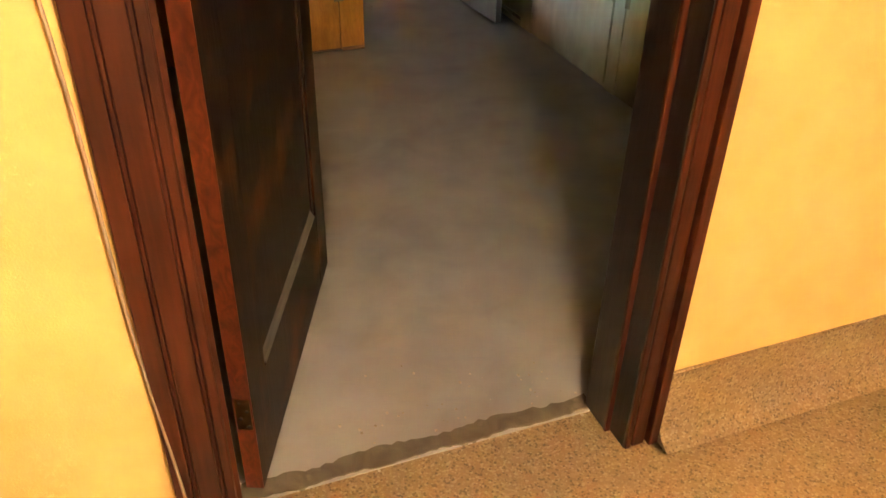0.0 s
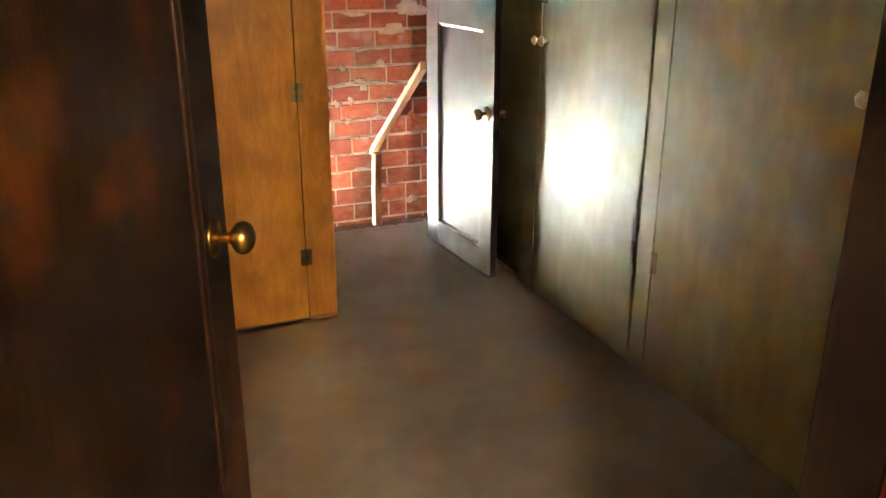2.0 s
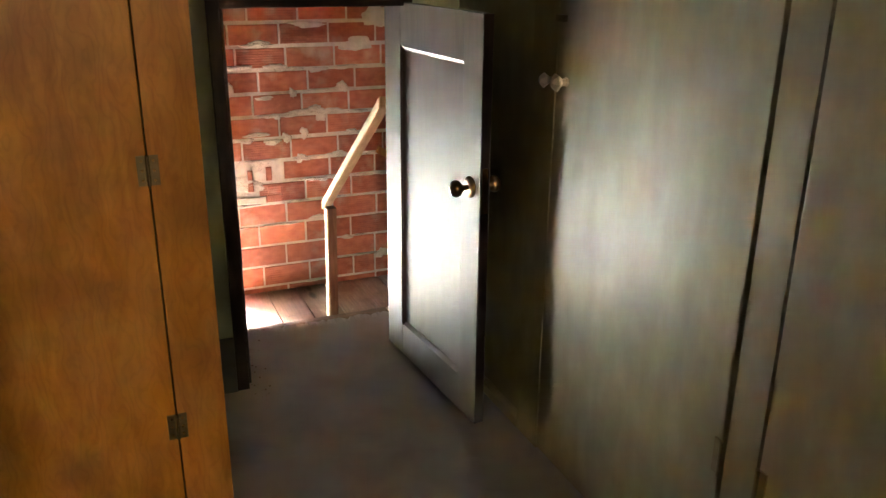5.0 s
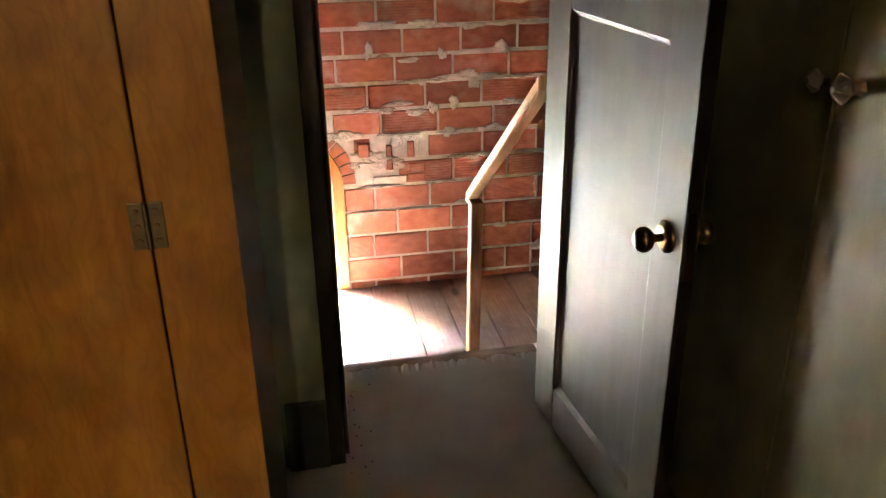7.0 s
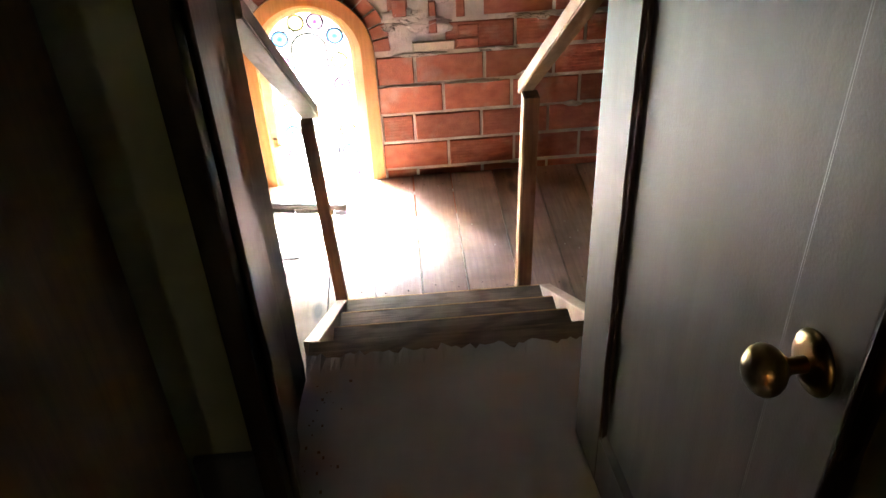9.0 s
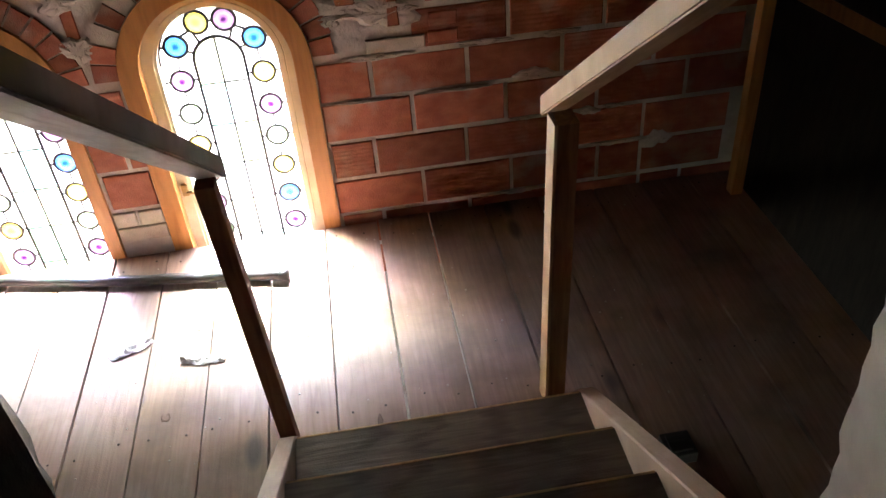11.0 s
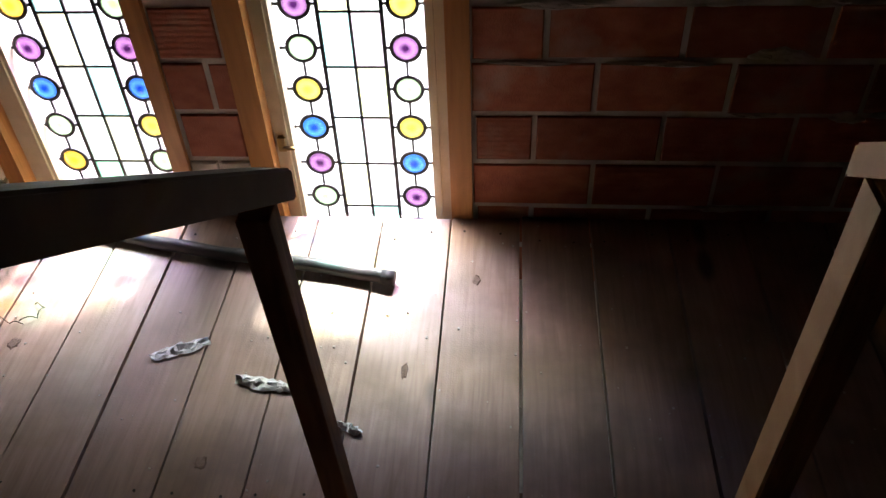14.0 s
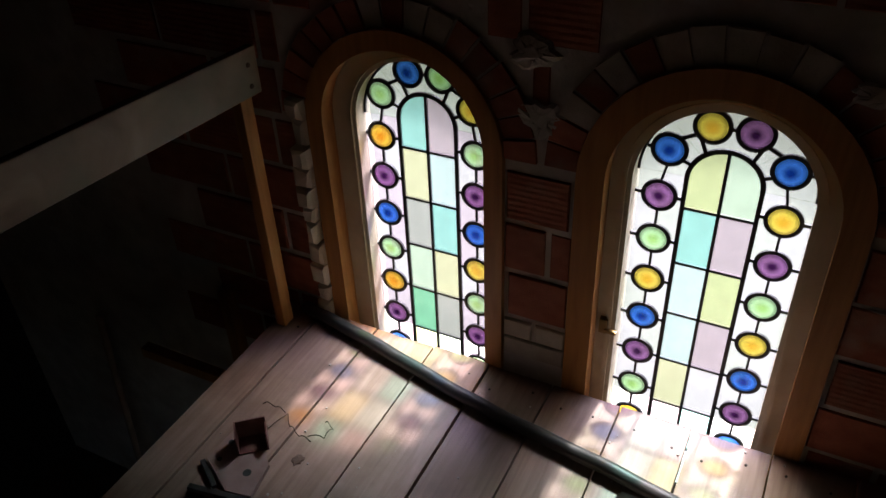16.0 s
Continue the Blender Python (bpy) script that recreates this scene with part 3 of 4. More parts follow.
door1 = door_leaf("entrance_door", 0.915, 2.04, 0.042, 0.125, 0.16, 0.272, door_wood, door_edge_wood, "dark stained one-panel wooden door, standing open", 0.016, polished_wood, low_bead=lit_bead)
knob_set(door1, 0.832, 1.085, 0.042, brass)
part("lock_plate", boxed(0.9145, 0.9165, 0.010, 0.032, 0.99, 1.12), dark_brass, door1, "worn lock plate in the door edge")
for hz in (0.25, 1.75):
    part("hinge", boxed(-0.0055, -0.003, 0.004, 0.038, hz - 0.045, hz + 0.045, b=0.001), dark_brass, door1, "dark butt hinge with screws")
for hz in (0.25, 1.75):
    for k in range(4):
        part("screw", turned(bmesh.new(), [(0.0045, 0.0), (0.004, 0.0012)], pose(-0.0055, 0.012 + 0.016 * (k % 2), hz - 0.034 + 0.0225 * k, 0, -90, 0), 10), hinge_metal, door1)
door1.matrix_world = pose(-0.014, 1.846, 0.0, 0, 0, 66.6)

door2 = door_leaf("attic_door", 0.690, 1.325, 0.034, 0.128, 0.140, 0.140, attic_door_wood, jamb_black, "low dark varnished one-panel attic door, standing open", 0.010, None, 0.112, high_bead=glossy_lit_bead)
knob_set(door2, 0.632, 0.812, 0.034, dark_brass, 0.026)
part("lock_plate", boxed(0.6895, 0.6912, 0.008, 0.026, 0.74, 0.88), dark_brass, door2, "tarnished lock plate in the door edge")
door2.matrix_world = pose(1.765, 5.362, 0.0, 0, 0, -85.2)


def cupboard_door(name, y0, y1, z0, z1, hinge_at, label):
    """A flush painted plywood door on the right wall, with its hinges at y = hinge_at."""
    d = thing(name, (1.965, (y0 + y1) / 2, 0), label, "cupboard door", "painted cupboard doors")
    part("leaf", boxed(1.952, 1.972, y0, y1, z0, z1, b=0.003), locker_paint, d)
    s = 1 if hinge_at < (y0 + y1) / 2 else -1
    for hz in (0.46, 1.62):
        bm = bmesh.new()
        box(bm, 1.9485, 1.953, min(hinge_at, hinge_at + s * 0.024), max(hinge_at, hinge_at + s * 0.024), hz - 0.042, hz + 0.042, b=0.001)
        turned(bm, [(0.005, -0.042), (0.005, 0.042)], pose(1.947, hinge_at, hz), 10)
        part("hinge", bm, hinge_painted, d, "brown painted butt hinge")
    return d


def faceted_knob(parent, y, z):
    turn = pose(1.952, y, z, 0, -90, 0)
    bm = turned(bmesh.new(), [(0.014, 0.0), (0.010, 0.006), (0.010, 0.016), (0.024, 0.030), (0.024, 0.034), (0.006, 0.048)], turn @ pose(0, 0, 0, 0, 0, 20), 6)
    part("knob", bm, knob_paint, parent, "six-sided painted knob")


single("cupboard_frame", box(box(box(box(box(boxed(1.9535, 1.985, 4.491, 4.62, 0.0, HALL_Z), 1.9535, 1.985, 3.598, 3.688, 0.0, HALL_Z), 1.9535, 1.985, 2.60, 2.742, 0.0, HALL_Z), 1.958, 1.985, 2.742, 3.598, 1.90, HALL_Z), 1.958, 1.985, 3.690, 4.491, 1.90, HALL_Z), 1.962, 1.985, 2.742, 4.491, 0.0, 0.02),
       locker_paint, "olive-cream painted frame round the cupboard doors", "cupboard frame", "structure")
cd1 = cupboard_door("cupboard_door", 3.700, 4.484, 0.020, 1.893, 3.697, "olive-cream painted flush cupboard door with a sheen")
faceted_knob(cd1, 4.430, 1.165)
cd2 = cupboard_door("cupboard_door", 2.750, 3.589, 0.020, 1.893, 3.589, "olive-cream painted flush cupboard door beside the first")
faceted_knob(cd2, 2.785, 1.18)
cupboard_door("cupboard_door", 1.90, 2.595, 0.012, 1.895, 1.90, "olive-cream painted flush cupboard door near the entrance")
for yy, dd in ((4.512, cd1), (2.712, cd2)):
    turn = pose(1.958, yy, 1.160 if yy > 4 else 1.18, 0, -90, 0)
    part("turn_button", turned(bmesh.new(), [(0.011, 0.0), (0.009, 0.006), (0.009, 0.012), (0.020, 0.026), (0.020, 0.030), (0.006, 0.042)], turn, 6), knob_paint, dd, "small painted latch knob on the frame")
part("catch", boxed(1.936, 1.952, 4.440, 4.478, 1.318, 1.336, b=0.003), hinge_metal, cd1, "small metal catch")
single("baseboard_right", boxed(1.952, 1.985, 4.622, 5.195, 0, 0.03), locker_paint, "olive-cream strip along the floor behind the door", "baseboard", "structure")

closet = thing("plywood_closet", (0.6, 4.88, 0), "orange varnished plywood closet standing against the green wall", "closet")
CY = 4.543
part("side_panel", boxed(1.000, 1.018, CY + 0.019, D2Y0 - 0.004, 0.004, HALL_Z - 0.004, b=0.002), plywood_side, closet, "brown plywood side panel")
part("front_stile", boxed(0.893, 1.018, CY, CY + 0.018, 0.012, HALL_Z - 0.004, b=0.002), plywood, closet)
part("front_stile", boxed(0.20, 0.283, CY, CY + 0.018, 0.012, HALL_Z - 0.004, b=0.002), plywood, closet)
part("plinth", boxed(-1.58, 1.0, CY + 0.025, CY + 0.045, 0.0, 0.03), shadow_wood, closet)
part("top_rail", boxed(0.283, 0.893, CY, CY + 0.018, 2.0, HALL_Z - 0.004, b=0.002), plywood, closet)
part("foot_block", boxed(0.898, 1.016, CY - 0.004, CY + 0.0, 0.004, 0.022), plywood_side, closet)
part("door", boxed(0.287, 0.8895, CY - 0.001, CY + 0.018, 0.018, 1.992, b=0.003), plywood, closet, "flush plywood door with wavy grain")
part("door", boxed(-0.45, 0.194, CY - 0.001, CY + 0.018, 0.018, 1.992, b=0.003), plywood, closet)
part("front_panel", boxed(-1.58, -0.458, CY, CY + 0.018, 0.012, HALL_Z - 0.004), plywood, closet)
for hz in (0.297, 0.994, 1.72):
    bm = boxed(0.866, 0.889, CY - 0.0035, CY - 0.0005, hz - 0.037, hz + 0.037, b=0.001)
    box(bm, 0.893, 0.916, CY - 0.0035, CY - 0.0005, hz - 0.037, hz + 0.037, b=0.001)
    turned(bm, [(0.0045, -0.037), (0.0045, 0.037)], pose(0.8905, CY - 0.005, hz), 10)
    hg = part("hinge", bm, hinge_metal, closet, "brass-coloured butt hinge with screws")
    for sx in (0.8775, 0.9045):
        for k in (-1, 0, 1):
            part("screw", turned(bmesh.new(), [(0.004, 0.0), (0.0035, 0.0012)], pose(sx, CY - 0.0035, hz + 0.024 * k, 90, 0, 0), 8), dark_brass, closet)
part("latch", boxed(0.335, 0.365, CY - 0.016, CY - 0.001, 1.155, 1.185, b=0.004), shadow_wood, closet, "small square wooden catch")

# ---- passage through the masonry to the attic ----


def prism(bm, outline, z0, z1):
    """A plan outline in x, y raised from z0 to z1."""
    a = [bm.verts.new((x, y, z0)) for x, y in outline]
    b = [bm.verts.new((x, y, z1)) for x, y in outline]
    bm.faces.new(a[::-1]), bm.faces.new(b)
    for i in range(len(a)):
        j = (i + 1) % len(a)
        bm.faces.new((a[i], a[j], b[j], b[i]))
    return bm


M0, M1, M1L = D2Y0 + 0.12, 5.622, 5.605
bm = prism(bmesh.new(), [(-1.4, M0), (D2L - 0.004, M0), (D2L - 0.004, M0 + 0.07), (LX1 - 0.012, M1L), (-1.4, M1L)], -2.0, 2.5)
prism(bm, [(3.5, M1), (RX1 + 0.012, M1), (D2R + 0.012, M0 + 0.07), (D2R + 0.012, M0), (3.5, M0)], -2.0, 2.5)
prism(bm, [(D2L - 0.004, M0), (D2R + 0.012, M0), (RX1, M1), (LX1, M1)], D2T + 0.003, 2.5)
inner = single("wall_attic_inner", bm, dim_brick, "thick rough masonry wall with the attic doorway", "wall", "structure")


def reveal(side, material, label):
    """The side of the doorway through the wall, one lumpy skin with an uneven outer edge."""
    rng = random.Random(5 + side)
    bm = bmesh.new()
    rows = []
    for k in range(58):
        z = 0.005 + (D2T - 0.008) * k / 57
        o = rng.uniform(-0.0025, 0.0025) * (1.0 if side else 0.15)
        e = 0.010 * math.sin(k * 0.9) * rng.random() + rng.uniform(-0.004, 0.004)
        if side:
            out = [(D2R + 0.006 + o, M0 + 0.075), (D2R * 0.5 + RX1 * 0.5 + 0.003 + o, (M0 + 0.075 + M1) / 2), (RX1 + o - 0.004, M1 - 0.012), (RX1 + o, M1 + e), (RX1 + 0.04, M1 + e), (D2R + 0.04, M0 + 0.075)]
        else:
            out = [(D2L + 0.002 + o, M0 + 0.075), (D2L - 0.03, M0 + 0.075), (LX1 - 0.04, M1L + e), (LX1 + o, M1L + e), (LX1 + o + 0.003, M1L - 0.012), (D2L * 0.5 + LX1 * 0.5 - 0.002 + o, (M0 + 0.075 + M1L) / 2)]
        rows.append([bm.verts.new((x, y, z)) for x, y in out])
    for a, b in zip(rows, rows[1:]):
        for q in range(6):
            w = (q + 1) % 6
            bm.faces.new((a[q], a[w], b[w], b[q]))
    bm.faces.new(rows[0][::-1]), bm.faces.new(rows[-1])
    ob = new("reveal", finish(bm, "reveal", material))
    under(ob, inner)


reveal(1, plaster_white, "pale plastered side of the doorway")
# Near-black here is shade put into the colour of the unlit side.
reveal(0, jamb_black, "unlit side of the doorway, its shade in the colour")

# ---- attic ----
FZ = -0.58
AX0, AX1 = 0.0, 2.715
FY1 = 7.452
WY = 7.462
# Added panel that paints the stairwell's darkness over the tiles.
single("wall_stairwell", boxed(2.74, 3.5, 7.41, 7.455, -2.0, 2.5), unlit_board, "near-black panel added where the side stairwell lies unlit", "wall", "structure")
# Added floor that closes the dark void under the platform.
single("floor_lower", boxed(-1.4, 3.5, D2Y1, 7.9, -2.0, -1.9), shadow_wood, "dark floor added in place of the unlit void below the platform", "floor", "structure")
# Side walls added to keep the attic dark, shade painted in near-black.
single("wall_attic_left", boxed(-1.5, -1.4, D2Y1 - 0.4, 7.9, -2.0, 2.5), unlit_board, "side wall added to close the attic, near-black for its shade", "wall", "structure")
single("wall_attic_right", boxed(3.5, 3.6, D2Y1 - 0.4, 7.9, -2.0, 2.5), unlit_board, "side wall added to close the attic, near-black for its shade", "wall", "structure")
# Unseen ceiling, added so that no sky enters from above.
single("ceiling_attic", boxed(-1.5, 3.6, D2Y1 - 0.4, 7.9, 2.5, 2.6), shadow_wood, "unseen dark ceiling added to close the attic", "ceiling", "structure")

# Windows: centre, outer left and right of the wooden lining, and of the cream sash.
SPRING, SILL = 0.022, -0.80
WINS = [dict(c=0.42, ol=0.150, o_r=0.640, sl=0.192, sr=0.598, gh=0.165), dict(c=1.08, ol=0.805, o_r=1.352, sl=0.862, sr=1.300, gh=0.173)]


def arch(x0, x1, top=None, k=24, z0=SILL):
    """The points of an arched opening, from bottom left over the top to bottom right."""
    c, r = (x0 + x1) / 2, (x1 - x0) / 2
    return [(x0, z0)] + [(c - r * math.cos(math.pi * i / k), SPRING + r * math.sin(math.pi * i / k)) for i in range(k + 1)] + [(x1, z0)]


def arch_ring(bm, inner, outer, y0, y1):
    a0, a1 = [[bm.verts.new((x, y, z)) for x, z in inner] for y in (y0, y1)]
    b0, b1 = [[bm.verts.new((x, y, z)) for x, z in outer] for y in (y0, y1)]
    n = len(inner)
    for i in range(n - 1):
        bm.faces.new((a0[i], a0[i + 1], b0[i + 1], b0[i]))
        bm.faces.new((a1[i], b1[i], b1[i + 1], a1[i + 1]))
        bm.faces.new((a0[i], a1[i], a1[i + 1], a0[i + 1]))
        bm.faces.new((b0[i], b0[i + 1], b1[i + 1], b1[i]))
    for i in (0, n - 1):
        bm.faces.new((a0[i], b0[i], b1[i], a1[i]))
    return bm


WB0, WB1, WTOP = WY + 0.0045, 7.72, 2.5
wall = new("wall_window")
tagged(wall, "red clay-tile masonry wall with two arched windows", "wall", kind="structure")
bm = boxed(-1.4, WINS[0]["ol"], WB0, WB1, -2.0, WTOP)
box(bm, WINS[0]["o_r"], WINS[1]["ol"], WB0, WB1, -2.0, WTOP), box(bm, WINS[1]["o_r"], 3.5, WB0, WB1, -2.0, WTOP)
for w in WINS:
    box(bm, w["ol"], w["o_r"], WB0, WB1, -2.0, SILL)
    pts = arch(w["ol"], w["o_r"])[1:-1]
    for (xa, za), (xb, zb) in zip(pts, pts[1:]):
        sheet(bm, [(xa, za), (xb, zb), (xb, WTOP), (xa, WTOP)], WB0, WB1)
part("mortar_backing", bm, mortar, wall, "lumpy grey mortar between the tiles")


def rondel_mesh(mat_):
    """A slightly domed glass disc in the x, z plane, round its own origin."""
    bm = bmesh.new()
    ring = [bm.verts.new((0.0335 * math.cos(a), 0, 0.0335 * math.sin(a))) for a in (2 * math.pi * i / 24 for i in range(24))]
    mid = [bm.verts.new((0.017 * math.cos(a), -0.004, 0.017 * math.sin(a))) for a in (2 * math.pi * i / 24 for i in range(24))]
    for i in range(24):
        bm.faces.new((ring[i], ring[(i + 1) % 24], mid[(i + 1) % 24], mid[i]))
    bm.faces.new(mid)
    return finish(bm, "rondel", mat_, True)


RMESH = {k: rondel_mesh(m) for k, m in RONDELS.items()}


def came(bm, a, b, w=0.0045, y=7.535, d=0.006):
    """A lead came from a to b in the x, z plane."""
    a, b = Vector(a), Vector(b)
    v = (b - a).normalized()
    s = Vector((-v.y, v.x)) * w
    sheet(bm, [tuple(a + s), tuple(b + s), tuple(b - s), tuple(a - s)], y - d / 2, y + d / 2)


def came_ring(bm, c, r, w=0.0042, a0=0.0, a1=2 * math.pi, k=28, y=7.533):
    pts = [(c[0] + r * math.cos(a0 + (a1 - a0) * i / k), c[1] + r * math.sin(a0 + (a1 - a0) * i / k)) for i in range(k + 1)]
    for p, q in zip(pts, pts[1:]):
        came(bm, p, q, w, y)


def stained_window(n, w, left, right, top, cells, border):
    c, gh, y = w["c"], w["gh"], 7.535
    win = thing("window_%d" % n, (c, 7.54, SILL), "arched leaded stained-glass window with coloured rondels", "window", "arched windows", "structure")
    part("lining", arch_ring(bmesh.new(), arch(w["sl"], w["sr"]), arch(w["ol"] - 0.002, w["o_r"] + 0.002), WY - 0.012, 7.53), trim_wood, win, "orange-brown wooden lining")
    sash = part("sash", arch_ring(bmesh.new(), arch(c - gh, c + gh), arch(w["sl"] - 0.004, w["sr"] + 0.004), 7.497, 7.56), sash_paint, win, "cream painted arched sash")
    part("sash_bead", arch_ring(bmesh.new(), arch(c - gh - 0.010, c + gh + 0.010), arch(c - gh - 0.020, c + gh + 0.020) if w["sr"] - c > 0.19 else arch(c - gh - 0.012, c + gh + 0.0105), 7.490, 7.498), sash_paint, win)
    lead_bm = bmesh.new()
    rows_z = [SPRING - 0.072 - 0.14 * k for k in range(6)]
    h = 0.073
    # Middle lights: an arched pair on top, then pairs downwards.
    lows = rows_z + [SILL]
    highs = [SPRING] + rows_z
    for k, (za, zb) in enumerate(zip(highs, lows)):
        for s, key in zip((-1, 1), cells[min(k, len(cells) - 1)]):
            if k == 0:
                out = [(c, zb), (c, SPRING + h)] + [(c + s * h * math.sin(a), SPRING + h * math.cos(a)) for a in (math.pi / 2 * i / 8 for i in range(1, 9))] + [(c + s * h, zb)]
            else:
                out = [(c, zb), (c, za), (c + s * h, za), (c + s * h, zb)]
            part("pane", sheet(bmesh.new(), out, y, y + 0.003), PANES[key], win)
    for zz in rows_z:
        came(lead_bm, (c - h, zz), (c + h, zz), 0.0032)
    came(lead_bm, (c, SILL), (c, SPRING + h), 0.0034)
    for s in (-1, 1):
        came(lead_bm, (c + s * h, SILL), (c + s * h, SPRING))
    came_ring(lead_bm, (c, SPRING), h, 0.0050, 0, math.pi, 24, 7.535)
    # Border: background pieces, rondels and the short cames that hold them.
    zs = [0.078 - 0.109 * k for k in range(9)]
    for s, keys in ((-1, left), (1, right)):
        for k, z in enumerate(zs):
            xx = c + s * (0.114 if k == 0 else 0.122)
            ob = new("rondel", RMESH[keys[k]])
            ob.location = (xx, 7.5315, z)
            under(ob, win)
            came_ring(lead_bm, (xx, z), 0.0335)
            zn = zs[k + 1] if k < 8 else SILL
            xn = c + s * 0.122
            if k < 8:
                came(lead_bm, (xx, z - 0.0335), (xn, zn + 0.0335), 0.0026)
            came(lead_bm, (xx + s * 0.0335, z), (c + s * gh if k else c + s * 0.158, z), 0.0036)
            if k:
                came(lead_bm, (xx - s * 0.0335, z), (c + s * h, z), 0.0036)
            za = SPRING - 0.0 if k == 0 else z
            if k == 0:
                za = SPRING
            lo = max(zn, SILL)
            if za - lo > 0.01:
                for p, q in ((h, 0.122), (0.122, gh)):
                    xa, xb = sorted((c + s * p, c + s * q))
                    part("pane", sheet(bmesh.new(), [(xa, lo), (xb, lo), (xb, za), (xa, za)], y, y + 0.003), PANES[border[(k + (p > h)) % len(border)]], win)
    for s, key in zip((-1, 1), top):
        xx, z = c + s * 0.040, 0.143
        ob = new("rondel", RMESH[key])
        ob.location = (xx, 7.5315, z)
        under(ob, win)
        came_ring(lead_bm, (xx, z), 0.0335)
        came(lead_bm, (xx + s * 0.018, z + -0.028), (c + s * 0.044, SPRING + 0.060), 0.0036)
        came(lead_bm, (xx + s * 0.024, z - 0.022), (c + s * 0.096, 0.105), 0.0036)
        came(lead_bm, (c + s * 0.090, 0.060), (c + s * 0.068, SPRING + 0.03), 0.0036)
    came(lead_bm, (c - 0.006, 0.143), (c + 0.006, 0.143), 0.0036)
    # Arched border above the spring line: ring pieces.
    cuts = [0, 0.25, 0.5, 0.75, 1.0]
    for i, (a, b) in enumerate(zip(cuts, cuts[1:])):
        an = [math.pi * (a + (b - a) * j / 8) for j in range(9)]
        out = [(c + gh * math.cos(t), SPRING + gh * math.sin(t)) for t in an] + [(c + h * math.cos(t), SPRING + h * math.sin(t)) for t in an[::-1]]
        part("pane", sheet(bmesh.new(), out, y, y + 0.003), PANES["mist"], win)
    came_ring(lead_bm, (c, SPRING), gh - 0.002, 0.003, 0, math.pi, 32, 7.535)
    part("lead_came", lead_bm, lead, win, "black lead cames")
    return win


stained_window(1, WINS[0], ["green", "orange", "purple", "blue", "green", "orange", "purple", "blue", "green"], ["yellow", "green", "purple", "blue", "yellow", "green", "purple", "green", "yellow"],
                    ["blue", "green"], [("aqua", "mauve"), ("straw", "pale_aqua"), ("grey", "aqua"), ("pale_green", "straw"), ("green", "grey"), ("lime", "pale_green"), ("white", "aqua")], ["pink", "white", "pink"])
w2 = stained_window(2, WINS[1], ["blue", "purple", "green", "yellow", "blue", "purple", "green", "orange", "blue"], ["blue", "yellow", "purple", "green", "yellow", "blue", "purple", "blue", "green"],
                    ["yellow", "purple"], [("lime", "pale_green"), ("aqua", "mauve"), ("pale_aqua", "lime"), ("pale_aqua", "mauve"), ("straw", "white"), ("mauve", "aqua"), ("white", "pale_aqua")], ["white", "mist", "white"])
bm = boxed(0.872, 0.892, 7.482, 7.498, -0.40, -0.36, b=0.002)
box(bm, 0.885, 0.915, 7.476, 7.486, -0.392, -0.384, b=0.002)
part("catch", bm, dark_brass, w2, "small brass window catch")

glow, _t, _n, _l, _p = nodes_of("bright_sky")
_n.remove(_p)
_e = _n.new("ShaderNodeEmission")
_f = _n.new("ShaderNodeTexNoise")
_f.inputs["Scale"].default_value, _f.inputs["Detail"].default_value = 0.9, 3
_r = ramp(_n, [(0.35, (0.80, 0.86, 0.78)), (0.65, (1.0, 0.98, 1.0))])
_l.new(_n.new("ShaderNodeTexCoord").outputs["Object"], _f.inputs["Vector"])
_l.new(_f.outputs[0], _r.inputs[0]), _l.new(_r.outputs[0], _e.inputs[0])
_e.inputs[1].default_value = SKY_L
_l.new(_e.outputs[0], _n["Material Output"].inputs[0])
single("backdrop", boxed(-4.0, 6.0, 9.5, 9.52, -4.5, 1.2), glow, "plain bright sky seen through the windows", "backdrop", "structure")

# ---- platform, stairs, rails ----
bm = bmesh.new()
for jx in (0.04, 0.9, 1.7, 2.6):
    box(bm, jx, jx + 0.05, D2Y1, FY1 - 0.03, FZ - 0.18, FZ - 0.032)
for px, py in ((0.04, 5.8), (0.04, 7.2), (2.6, 5.8), (2.6, 7.2)):
    box(bm, px, px + 0.09, py, py + 0.09, -1.9, FZ - 0.18)
single("platform_frame", bm, shadow_wood, "dark joists and legs below the plank platform", "floor frame", "structure")

stair = thing("attic_stair", (1.55, 6.1, FZ), "short dark wooden stair down to the plank floor", "stair")
SX0, SX1 = 1.205, 1.892
TREADS = [(5.760, 6.028, -0.218), (6.025, 6.243, -0.346), (6.240, 6.474, -0.482)]
for y0, y1, z in TREADS:
    part("tread", boxed(SX0, SX1, y0 - 0.02, y1, z - 0.032, z, b=0.004), stair_wood, stair)
for (y0, y1, z), zb in zip(TREADS, (-0.346, -0.482, FZ)):
    part("riser", boxed(SX0 + 0.005, SX1 - 0.005, y1 - 0.045, y1 - 0.025, zb + 0.0005, z - 0.0325), stair_wood, stair)
for y0, y1, z in TREADS:
    part("worn_edge", boxed(SX0 + 0.004, SX1 - 0.004, y1 - 0.004, y1 + 0.0015, z - 0.010, z + 0.0008, b=0.001), pine, stair, "pale worn tread edge")
part("riser", boxed(SX0 + 0.005, SX1 - 0.005, 5.718, 5.733, -0.250, -0.1205), stair_wood, stair)


